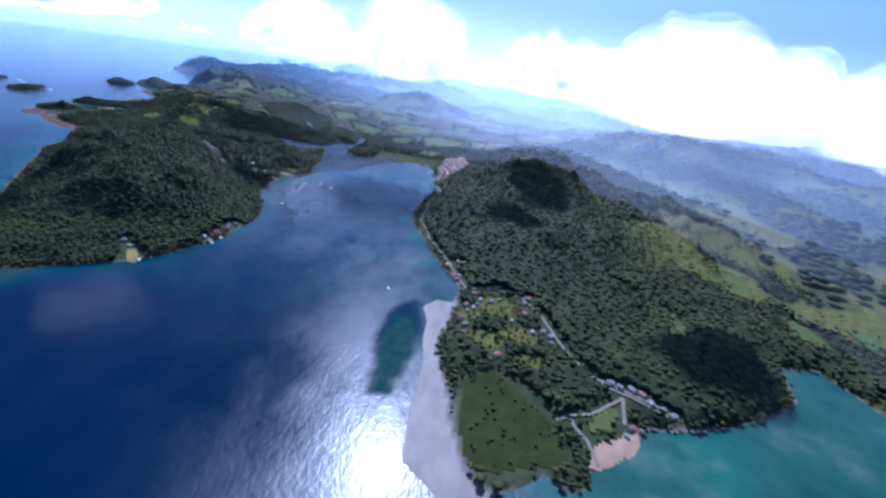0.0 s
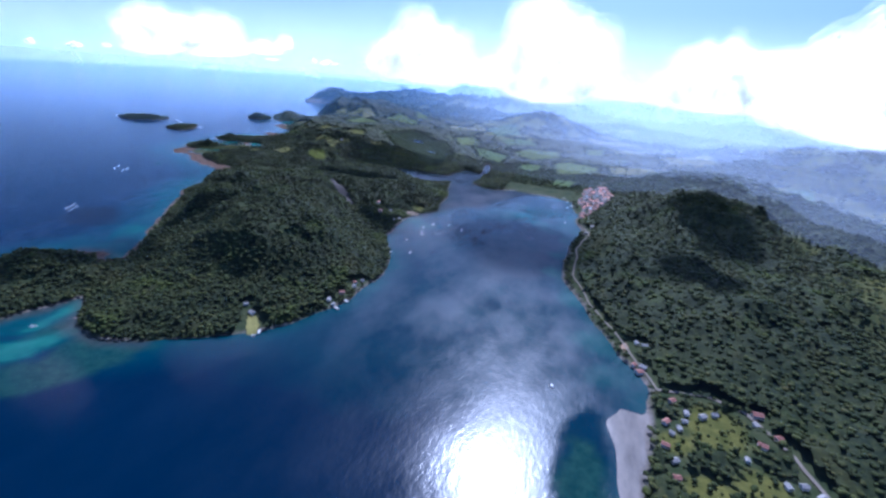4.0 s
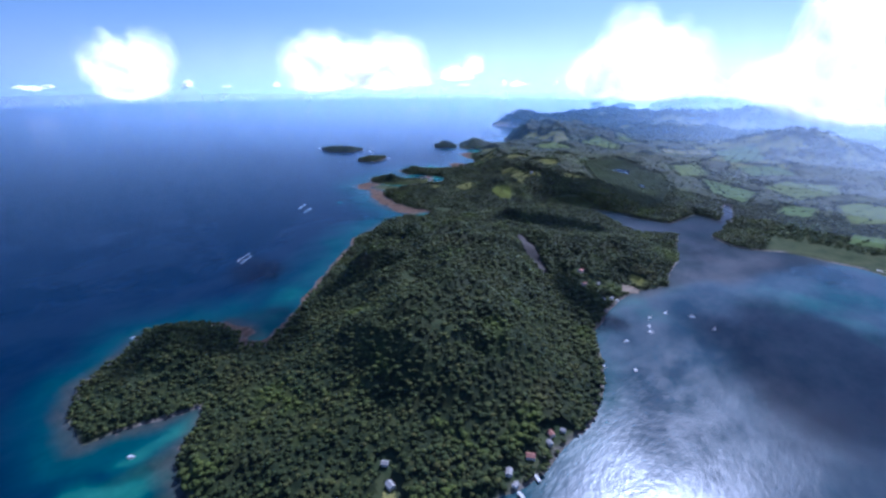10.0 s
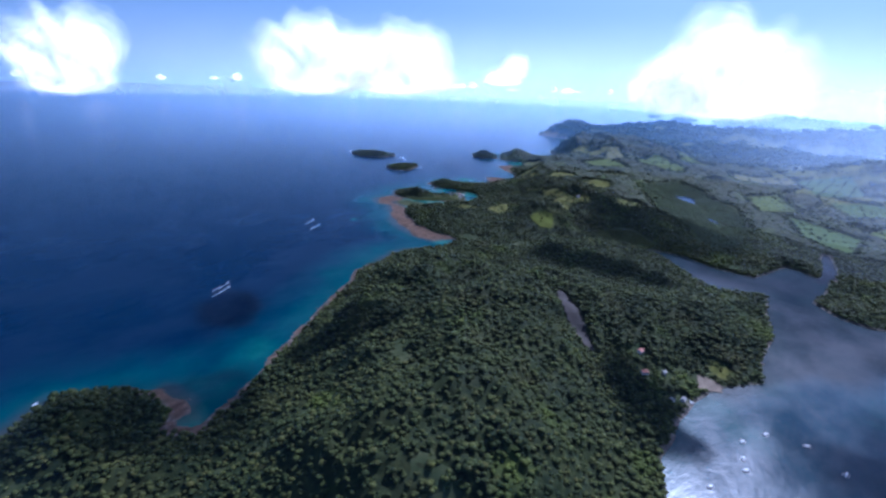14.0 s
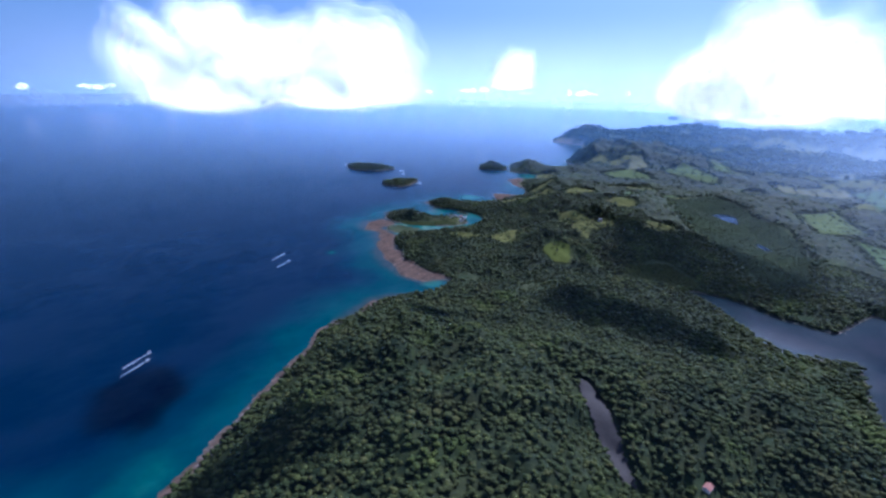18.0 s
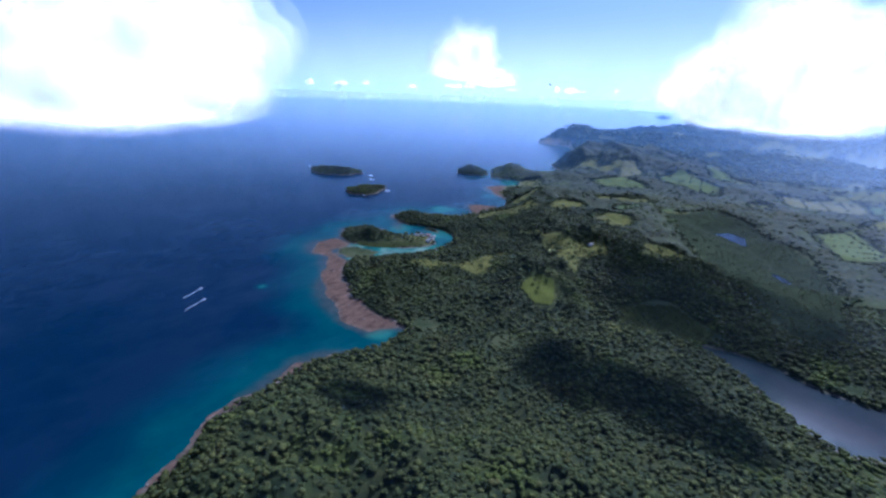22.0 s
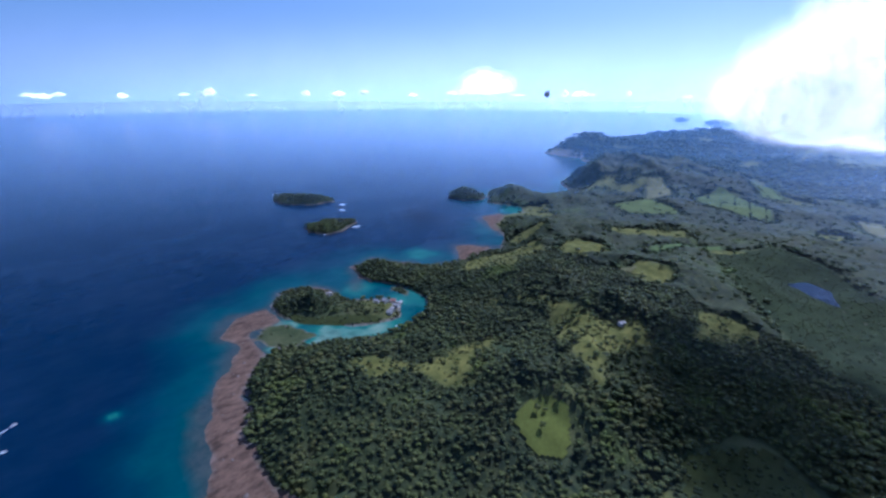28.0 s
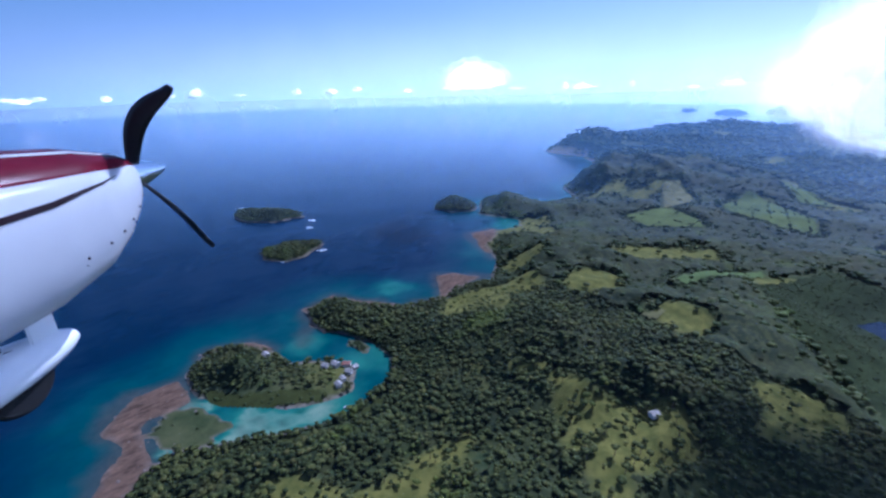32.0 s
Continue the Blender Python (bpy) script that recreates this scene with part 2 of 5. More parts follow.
w.l.new(w.math("SUBTRACT", 0.19, w.math("MULTIPLY", w.attr("still"), 0.12)), w.b.inputs["Roughness"])
w.l.new(w.b.outputs[0], mxs.inputs[1])
w.l.new(gl.outputs[0], mxs.inputs[2])
w.l.new(mxs.outputs[0], w.n["Material Output"].inputs["Surface"])
SEA = w.m


def scatterer(name, col, thick):
    """Droplets in the air: each skin lets part of the light pass and throws the rest evenly about."""
    k = Mat(name)
    k.n.remove(k.b)
    d, t, both = k.n.new("ShaderNodeBsdfDiffuse"), k.n.new("ShaderNodeBsdfTranslucent"), k.n.new("ShaderNodeAddShader")
    tp, mx = k.n.new("ShaderNodeBsdfTransparent"), k.n.new("ShaderNodeMixShader")
    for node, sign in ((d, 1), (t, -1)):
        node.inputs["Color"].default_value = (*col, 1)
        way = k.n.new("ShaderNodeCombineXYZ")
        for i in range(3):
            way.inputs[i].default_value = sign * sun_dir[i]
        k.l.new(way.outputs[0], node.inputs["Normal"])
    k.l.new(d.outputs[0], both.inputs[0])
    k.l.new(t.outputs[0], both.inputs[1])
    k.l.new(tp.outputs[0], mx.inputs[1])
    k.l.new(both.outputs[0], mx.inputs[2])
    k.l.new(thick(k), mx.inputs[0])
    k.l.new(mx.outputs[0], k.n["Material Output"].inputs["Surface"])
    return k.m


def puff_thickness(gain, lo, most, scale=0.045):
    """Ragged thickness of a cloud's skin: gaps, wisps and fuller lumps."""
    def wire(k):
        v = k.math("MULTIPLY", k.math("SUBTRACT", k.noise(scale, 5, 0.62), lo), gain)
        return k.math("MINIMUM", k.math("MAXIMUM", v, 0.0), most)
    return wire


def haze_sheet_opacity(amount, top=320.0, everywhere=0.62, inland=1.7):
    """Opacity of the haze rings: less upwards, more over the eastern plain."""
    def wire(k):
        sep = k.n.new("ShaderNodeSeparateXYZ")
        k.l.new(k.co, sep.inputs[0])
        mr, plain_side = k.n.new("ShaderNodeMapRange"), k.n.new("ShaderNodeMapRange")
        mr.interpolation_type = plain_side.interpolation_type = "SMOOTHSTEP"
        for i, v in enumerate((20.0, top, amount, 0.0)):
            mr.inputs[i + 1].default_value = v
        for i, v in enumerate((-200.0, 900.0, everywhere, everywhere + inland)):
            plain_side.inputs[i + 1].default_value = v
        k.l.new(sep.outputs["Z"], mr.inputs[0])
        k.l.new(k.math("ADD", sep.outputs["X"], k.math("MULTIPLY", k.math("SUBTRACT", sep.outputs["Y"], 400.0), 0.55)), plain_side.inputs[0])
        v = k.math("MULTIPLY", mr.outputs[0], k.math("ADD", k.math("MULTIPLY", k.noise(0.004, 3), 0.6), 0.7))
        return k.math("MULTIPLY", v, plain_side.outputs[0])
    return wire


WHITE = (0.92, 0.92, 0.93)
def skins(kind, opacities, scale):
    """Skins from the outermost mist to the body, each a little denser."""
    return [scatterer(f"{kind} {name}", WHITE, puff_thickness(3.2 * v, 0.5 - 0.3125, min(0.95, 1.9 * v), scale)) for name, v in zip(LAYERS, opacities)]


LAYERS = ("mist", "haze", "wisp", "fringe", "puff", "billow", "swell", "body")
CLOUD_SKINS = skins("cloud", (0.04, 0.06, 0.08, 0.11, 0.14, 0.18, 0.22, 0.38), 0.045)
SHADE_SKINS = [scatterer("added shade cloud wisp", WHITE, puff_thickness(2.5, 0.46, 0.5, 0.03)), scatterer("added shade cloud billow", WHITE, puff_thickness(3.0, 0.34, 0.8, 0.035)), scatterer("added shade cloud body", WHITE, puff_thickness(4.0, 0.2, 0.92, 0.03))]
VEIL_SKINS = skins("veil", (0.025, 0.035, 0.045, 0.06, 0.08, 0.11, 0.15, 0.22), 0.03)
FAINT_SKINS = skins("faint veil", (0.014, 0.02, 0.027, 0.035, 0.045, 0.058, 0.075, 0.1), 0.02)
ROW_SKINS = skins("far cloud", (0.1, 0.2, 0.5), 0.012)


# ---- plan: outlines and hills ----
PENINSULA = [(-497, 273), (-540, 276), (-565, 286), (-587, 322), (-614, 344), (-598, 373), (-575, 395), (-545, 398), (-532, 388), (-514, 405), (-536, 438), (-572, 495), (-603, 532), (-628, 568), (-640, 590), (-667, 619), (-675, 653), (-680, 700), (-668, 751), (-674, 785), (-660, 860), (-540, 985), (-493, 968), (-428, 926), (-387, 905), (-343, 931), (-313, 829), (-300, 746), (-322, 704), (-324, 650), (-316, 602), (-293, 570), (-275, 530), (-268, 489), (-276, 420), (-296, 375), (-340, 333), (-374, 311), (-402, 302), (-435, 304), (-449, 314), (-472, 339), (-487, 305)]
WEST_COAST = [(-620, 800), (-660, 788), (-679, 786), (-717, 782), (-763, 781), (-816, 804), (-842, 826), (-850, 839), (-834, 867), (-816, 903), (-806, 930), (-812, 960), (-823, 984), (-842, 997), (-864, 998), (-898, 984), (-916, 972), (-955, 982), (-966, 1014), (-935, 1028), (-906, 1049), (-886, 1097), (-896, 1115), (-887, 1165), (-922, 1213), (-966, 1239), (-998, 1297), (-990, 1334), (-1009, 1358), (-1076, 1337), (-1135, 1403), (-1070, 1466), (-1039, 1458), (-1025, 1538), (-1090, 1590), (-1105, 1700), (-1190, 1870), (-1250, 1920), (-1390, 1940), (-1450, 2090)]
FAR_COAST = [(-1420, 2350), (-1330, 2580), (-1120, 2760), (-1180, 2900), (-980, 3000), (-1100, 3300), (-1330, 3700), (-900, 3950), (-300, 4300), (900, 5200), (5600, 6300), (5600, -600), (2200, 0), (1200, 140), (700, 200), (480, 280), (349, 340)]
EAST_COAST = [(329, 392), (289, 384), (281, 340), (255, 316), (223, 297), (181, 276), (135, 264), (122, 243), (92, 218), (90, 205), (75, 197), (61, 206), (41, 193), (25, 191), (16, 202), (4, 240), (-4, 272), (-21, 317), (-10, 367), (-8, 420), (-30, 465), (-46, 499), (-69, 543), (-90, 594), (-95, 692), (-82, 767), (-92, 800), (-98, 860), (-114, 926), (-150, 942), (-219, 948), (-252, 929), (-276, 931), (-303, 954), (-301, 1036), (-329, 1046), (-350, 1050), (-365, 980), (-403, 971), (-450, 982), (-493, 968), (-560, 940)]
MAINLAND = WEST_COAST + FAR_COAST + EAST_COAST
HILL_ISLAND = [(-930, 868), (-949, 890), (-943, 915), (-915, 930), (-888, 936), (-870, 960), (-850, 971), (-826, 955), (-824, 937), (-841, 906), (-869, 878), (-890, 866)]
MUD_ISLAND = [(-873, 832), (-887, 843), (-880, 861), (-862, 868), (-845, 873), (-843, 857), (-846, 844), (-858, 834)]
SPIT = [(-885, 983), (-878, 991), (-862, 992), (-860, 983), (-875, 979)]
PONDS = [
    [(-606, 1322), (-589, 1348), (-562, 1335), (-545, 1290), (-575, 1299)],
    [(-512, 1215), (-502, 1205), (-478, 1186), (-470, 1196), (-490, 1210)],
    [(-308, 1030), (-318, 1080), (-330, 1150), (-322, 1154), (-308, 1100), (-296, 1040)],
    [(-548, 1300), (-512, 1244), (-478, 1194), (-440, 1126), (-445, 1124), (-484, 1194), (-517, 1244), (-553, 1298)],
]
REEF = [(-672, 640), (-684, 668), (-693, 689), (-686, 715), (-672, 735), (-660, 720), (-668, 660)]
REEF_NECK = [(-531, 410), (-541, 392), (-571, 397), (-578, 403), (-553, 413)]
REEF_NECK_EAST = [(-509, 408), (-522, 420), (-540, 446), (-534, 448), (-516, 424)]
REEF_NORTH = [(-676, 792), (-690, 754), (-732, 746), (-786, 758), (-850, 796), (-874, 812), (-915, 808), (-934, 828), (-928, 858), (-957, 893), (-946, 922), (-915, 936), (-900, 920), (-930, 868), (-888, 862), (-880, 835), (-842, 830), (-800, 800)]
REEF_CAPE = [(-905, 950), (-938, 968), (-968, 978), (-978, 1018), (-940, 1038), (-914, 1056), (-895, 1090), (-944, 1128), (-930, 1150), (-896, 1170), (-880, 1100), (-930, 1010), (-925, 976)]
REEF_POINT = [(-925, 1210), (-978, 1232), (-1022, 1256), (-1010, 1300), (-985, 1290), (-940, 1225)]
SAND_FLAT = [(-2, 394), (-29, 398), (-37, 380), (-36, 329), (-28, 285), (-25, 231), (-22, 200), (5, 172), (30, 172), (40, 195), (10, 300), (5, 370)]
ISLANDS = [
    ([(-1386, 1058), (-1345, 1042), (-1300, 1046), (-1272, 1080), (-1268, 1130), (-1300, 1128), (-1345, 1108)], 10),
    ([(-1152, 1012), (-1125, 1004), (-1100, 1018), (-1098, 1046), (-1122, 1088), (-1140, 1082), (-1158, 1050)], 8),
    ([(-1150, 1308), (-1120, 1312), (-1094, 1334), (-1104, 1362), (-1140, 1384), (-1178, 1372), (-1180, 1340)], 14),
]
FAR_ISLANDS = [([(-1440, 2690), (-1390, 2670), (-1370, 2710), (-1410, 2730)], 7), ([(-1400, 2800), (-1340, 2770), (-1310, 2820), (-1370, 2850)], 9), ([(-1300, 2980), (-1200, 2960), (-1170, 3060), (-1290, 3060)], 10), ([(-1500, 3480), (-1400, 3440), (-1350, 3540), (-1460, 3570)], 16), ([(-1700, 3560), (-1640, 3550), (-1620, 3610), (-1680, 3620)], 10)]
# x, y, height, radius
HILLS = [(-425, 515, 36, 75), (-525, 585, 30, 70), (-370, 480, 18, 60), (-440, 640, 14, 90), (-560, 350, 14, 45), (-480, 690, 14, 80), (-370, 780, 12, 70), (-600, 650, 14, 60), (-760, 880, 9, 90), (-640, 960, 16, 70), (-680, 1070, 16, 70), (-780, 1080, 12, 70), (-890, 890, 12, 26), (-935, 1003, 8, 20), (-700, 1230, 16, 110), (-850, 1230, 14, 80), (-560, 1080, 8, 60), (-1085, 1400, 14, 45), (-1000, 1660, 16, 70), (-1060, 1600, 20, 55), (-1330, 2030, 34, 90), (-1180, 2080, 40, 160), (-900, 1700, 26, 160)]
HILLS += [(-300, 1800, 45, 140), (-760, 2300, 50, 240), (-450, 2500, 60, 260), (-1100, 2450, 45, 200), (-1250, 3650, 24, 180), (-950, 3500, 34, 350), (0, 690, 16, 70), (30, 800, 20, 80), (90, 900, 26, 100), (-40, 620, 8, 55), (70, 560, 14, 65), (190, 640, 14, 90), (240, 370, 12, 45), (330, 800, 24, 120), (150, 1100, 34, 140), (500, 1500, 60, 260), (900, 1300, 52, 300), (1300, 1700, 70, 420), (1700, 1000, 60, 420), (600, 2400, 48, 380), (1500, 2900, 75, 600), (2600, 2000, 60, 700), (200, 3300, 46, 500)]


HILLS = [(x, y, h * (0.6 if y > 1900 else 1.0), r) for x, y, h, r in HILLS]


def lattice(ix, iy, seed):
    h = (ix.astype(np.int64) * 374761393 + iy.astype(np.int64) * 668265263 + seed * 974634777) & 0xFFFFFFFF
    h = ((h ^ (h >> 13)) * 1274126177) & 0xFFFFFFFF
    return ((h ^ (h >> 16)) & 0xFFFF) / 65535.0


def value(x, y, size, seed=0):
    x, y = x / size, y / size
    fx, fy = np.floor(x), np.floor(y)
    u, v = x - fx, y - fy
    u, v = u * u * (3 - 2 * u), v * v * (3 - 2 * v)
    a, b = lattice(fx, fy, seed), lattice(fx + 1, fy, seed)
    c, d = lattice(fx, fy + 1, seed), lattice(fx + 1, fy + 1, seed)
    return (a * (1 - u) + b * u) * (1 - v) + (c * (1 - u) + d * u) * v


def fbm(x, y, size, octaves=4, seed=0):
    total, amp, norm = 0.0, 1.0, 0.0
    for k in range(octaves):
        total = total + amp * value(x, y, size / 2 ** k, seed + k)
        norm += amp
        amp *= 0.5
    return total / norm


def inside(poly, x, y):
    """Signed distance to a polygon's edge, positive inside."""
    best, odd = np.full(x.shape, 1e18), np.zeros(x.shape, bool)
    for (x0, y0), (x1, y1) in zip(poly, poly[1:] + poly[:1]):
        dx, dy = x1 - x0, y1 - y0
        t = np.clip(((x - x0) * dx + (y - y0) * dy) / (dx * dx + dy * dy), 0, 1)
        best = np.minimum(best, (x - x0 - t * dx) ** 2 + (y - y0 - t * dy) ** 2)
        if y0 != y1:
            odd ^= ((y0 > y) != (y1 > y)) & (x < x0 + (y - y0) * dx / dy)
    return np.where(odd, 1.0, -1.0) * np.sqrt(best)


def step(a, b, v):
    t = np.clip((v - a) / (b - a), 0, 1)
    return t * t * (3 - 2 * t)


def wobble(x, y):
    """Shifts the plan a little, so that shores run unevenly."""
    return x + 9 * (fbm(x, y, 34, 3, 11) - 0.5), y + 9 * (fbm(x, y, 34, 3, 12) - 0.5)


def survey(x, y):
    """Land distance, height and cover at places of the plan."""
    wx, wy = wobble(x, y)
    land = np.maximum(inside(PENINSULA, wx, wy), inside(MAINLAND, wx, wy))
    isle = inside(HILL_ISLAND, wx, wy)
    mud = np.maximum(inside(MUD_ISLAND, wx, wy), inside(SPIT, wx, wy))
    pond = np.full(x.shape, -1e9)
    for p in PONDS:
        pond = np.maximum(pond, inside(p, wx, wy))
    shore = np.maximum(np.maximum(land, isle), mud)
    shore = np.minimum(shore, -pond)
    hill = np.zeros(x.shape)
    for hx, hy, h, r in HILLS:
        hill += h * np.exp(-((x - hx) ** 2 + (y - hy) ** 2) / (r * r))
    rough = fbm(x, y, 130, 5, 3)
    ridge = 1 - np.abs(2 * fbm(x, y, 95, 4, 7) - 1)
    wild = step(4, 22, hill)
    far = step(1500, 2600, y) * step(-1300, -700, x) + step(300, 1400, x)
    base = 1.6 + 3.0 * rough + hill * (0.75 + 0.5 * rough) + wild * (30 * (ridge - 0.74) + 13 * (0.72 - np.abs(2 * fbm(x, y, 58, 3, 19) - 1))) + step(1150, 1600, y) * 16 * (0.7 - np.abs(2 * fbm(x, y, 170, 4, 23) - 1)) + np.clip(far, 0, 1) * 36 * np.clip(fbm(x, y, 420, 5, 21) - 0.42, 0, 1) * 2
    rise = step(0, 55, shore)
    z = np.where(shore > 0, 0.15 + step(0, 5, shore) * 0.9 + base * rise, -np.minimum(-shore * 0.14, 14) - 0.15)
    z = np.where((mud > 0) & (land < 0) & (isle < 0), 0.35 + 0.3 * rough, z)
    reef = np.maximum.reduce([inside(p, wx, wy) for p in (REEF, REEF_NECK, REEF_NECK_EAST, REEF_NORTH, REEF_CAPE, REEF_POINT)])
    bare = step(-1, 8, reef + 16 * (fbm(x, y, 32, 4, 35) - 0.5)) * (shore < 0)
    rim = step(-9, -3, shore + 9 * (fbm(x, y, 22, 3, 37) - 0.5)) * (shore < 0) * step(-480, -515, x) * step(375, 385, y) * step(660, 640, y)
    bare = np.maximum(bare, rim)
    z = np.where(bare > 0, np.maximum(z, -0.5 + 0.75 * bare + 0.5 * (fbm(x, y, 14, 4, 31) - 0.5)), z)
    flat = step(-4, 8, inside(SAND_FLAT, wx, wy)) * (shore < 0)
    z = np.where(flat > 0, np.maximum(z, -0.4 + 0.62 * flat + 0.22 * (fbm(x, y, 40, 3, 33) - 0.5)), z)
    return shore, z, bare, mud


def height(x, y):
    return survey(np.atleast_1d(np.asarray(x, float)), np.atleast_1d(np.asarray(y, float)))[1]


def mesh_from(name, verts, faces, mat, smooth=True, parent=None, attrs=None):
    """One mesh object from arrays; faces is (n, 3) or (n, 4)."""
    me = bpy.data.meshes.new(name)
    verts, faces = np.asarray(verts, np.float32), np.asarray(faces, np.int32)
    n, k = faces.shape
    me.vertices.add(len(verts))
    me.vertices.foreach_set("co", verts.ravel())
    me.loops.add(n * k)
    me.loops.foreach_set("vertex_index", faces.ravel())
    me.polygons.add(n)
    me.polygons.foreach_set("loop_start", np.arange(0, n * k, k, dtype=np.int32))
    me.polygons.foreach_set("use_smooth", np.full(n, smooth))
    me.update(calc_edges=True)
    me.materials.append(mat)
    for key, vals in (attrs or {}).items():
        me.attributes.new(key, "FLOAT", "POINT").data.foreach_set("value", np.asarray(vals, np.float32))
    ob = new(name, me)
    if parent:
        ob.parent = parent
    return ob


def lines(lo, hi, cell, first, last, grow=1.09):
    """Grid lines, dense between lo and hi, widening outwards."""
    core = list(np.arange(lo, hi + 0.1, cell))
    a, s = core[-1], cell
    while a < last:
        s = min(s * grow, 52)
        a += s
        core.append(a)
    a, s, out = core[0], cell, []
    while a > first:
        s = min(s * grow, 52)
        a -= s
        out.append(a)
    return np.array(out[::-1] + core)


def sheet(xs, ys):
    X, Y = np.meshgrid(xs, ys)
    nx, ny = len(xs), len(ys)
    i = (np.arange(ny - 1)[:, None] * nx + np.arange(nx - 1)[None, :]).ravel()
    return X.ravel(), Y.ravel(), np.stack([i, i + 1, i + 1 + nx, i + nx], 1)


# ---- ground and sea ----
gx, gy, gf = sheet(lines(-1180, 380, 4.5, -6500, 6500), lines(180, 1420, 4.5, -1500, 6800))
shore_d, gz, reef_v, mud_d = survey(gx, gy)
CLEARINGS = [(30, 395, 20), (48, 350, 16), (20, 335, 15), (58, 312, 12), (4, 372, 12), (-672, 1000, 9), (-324, 733, 9), (-830, 1150, 24), (-780, 1190, 30), (-690, 1180, 26), (-600, 1140, 24), (-880, 1210, 26), (-800, 1320, 40), (-640, 1330, 40)]
GLADES = [[(-592, 948), (-573, 944), (-544, 928), (-550, 922), (-575, 936)], [(-776, 868), (-743, 903), (-729, 893), (-748, 869)], [(-736, 900), (-733, 955), (-728, 974), (-711, 959), (-705, 926), (-684, 917), (-699, 899)], [(-747, 1035), (-726, 1047), (-686, 1037), (-645, 1066), (-619, 1050), (-638, 1002), (-625, 968), (-657, 985), (-703, 1026)]]


def open_ground(x, y):
    """How open the ground is: 0 closed forest, 1 grass."""
    v = np.zeros(x.shape)
    for cx, cy, r in CLEARINGS:
        v = np.maximum(v, 1 - step(0.75 * r, 1.15 * r, np.hypot(x - cx, y - cy) + 0.9 * r * (fbm(x, y, 30, 3, 77) - 0.5)))
    for p in GLADES:
        v = np.maximum(v, step(-5, 4, inside(p, x, y) + 22 * (fbm(x, y, 24, 4, 78) - 0.5)))
    patch = fbm(x, y, 85, 4, 55)
    zone = np.clip(step(880, 1000, y) * step(-560, -620, x) + step(1250, 1500, y) + 0.0 * x, 0, 1)
    east = step(130, 300, x) * step(300, 420, y)
    return np.maximum(np.maximum(v, zone * step(0.59, 0.7, patch)), east * step(0.49, 0.62, patch))


bed = (shore_d[gf] > -55).any(1)
ground = mesh_from("ground", np.stack([gx, gy, gz], 1), gf[bed], GROUND, True, None, {
    "grass": np.maximum(open_ground(gx, gy), (mud_d > 0) * 0.1), "shore": (1 - step(1.5, 5, shore_d)) * (mud_d < 0) * np.where(shore_d < 0, 1.0, step(0.4, 0.55, fbm(gx, gy, 40, 3, 61))), "reef": reef_v, "sandflat": step(-6, 2, inside(SAND_FLAT, *wobble(gx, gy))) * step(4, -1, shore_d)})
tagged(ground, "forest floor, grass clearings, beaches and reef flats", "ground", kind="structure")

TURQUOISE = [(-830, 890, 45), (-820, 930, 30), (-850, 985, 30), (-905, 955, 22), (160, 200, 110), (280, 290, 90), (350, 330, 60), (-160, 820, 60), (-120, 760, 35), (-205, 780, 46), (-290, 672, 20), (-534, 403, 17), (-945, 1075, 26), (-1010, 1330, 28), (-985, 1360, 26), (-684, 764, 15), (-54, 470, 22), (-44, 425, 20), (-80, 545, 16), (-104, 605, 14), (-106, 660, 14), (-100, 720, 14), (-841, 722, 8), (-320, 690, 18)]
SANDBANKS = [(-850, 885, 10), (-840, 880, 10), (-824, 890, 10), (-826, 902, 11), (-820, 922, 11), (-832, 868, 10), (-839, 855, 10), (-852, 838, 9), (-832, 876, 11), (-886, 860, 10), (-880, 868, 8), (-838, 895, 9)]
WEEDS = [(-841, 889, 5), (-830, 880, 6), (-841, 878, 4), (-831, 892, 4), (-827, 901, 5), (-829, 914, 4)]


# shoals: outline, depth; beds of weed; still water in the lee of the sand flat
SHOALS = [([(-469, 337), (-474, 332), (-468, 294), (-464, 273), (-454, 279), (-459, 324)], 0.12), ([(-428, 302), (-441, 299), (-447, 280), (-463, 269), (-457, 248), (-436, 228), (-425, 220), (-432, 245), (-427, 255), (-415, 264), (-424, 275), (-427, 287)], 0.16), ([(-527, 402), (-529, 420), (-560, 453), (-575, 488), (-601, 477), (-576, 428), (-581, 410), (-562, 396)], 0.27), ([(-522, 410), (-526, 402), (-536, 402), (-533, 414)], 0.08)]
WEED_BEDS = [[(-423, 299), (-425, 287), (-420, 275), (-413, 265), (-427, 255), (-426, 244), (-416, 227), (-404, 223), (-386, 240), (-373, 263), (-366, 285), (-361, 311), (-385, 303), (-406, 296)], [(-450, 276), (-451, 296), (-451, 320), (-440, 314), (-441, 295)], [(-64, 302), (-58, 348), (-46, 353), (-36, 338), (-36, 289), (-40, 249), (-52, 251)]]
STILL = [[(-66, 300), (-68, 350), (-49, 390), (-40, 380), (-36, 338), (-36, 289), (-40, 249), (-54, 247)]]


def edge_of(p, x, y, soft, ragged, size, seed):
    return step(-soft, soft, inside(p, x, y) + ragged * (fbm(x, y, size, 4, seed) - 0.5))


def water_still(x, y):
    inland = 0.8 * step(900, 960, y) * step(-200, -250, x) * (x > -700)
    return np.maximum.reduce([edge_of(p, x, y, 4, 12, 12, 101) for p in STILL] + [inland, 0.75 * step(-95, -150, x + 60 * (fbm(x, y, 60, 3, 107) - 0.5)) * step(430, 320, y) * step(-430, -400, x)])


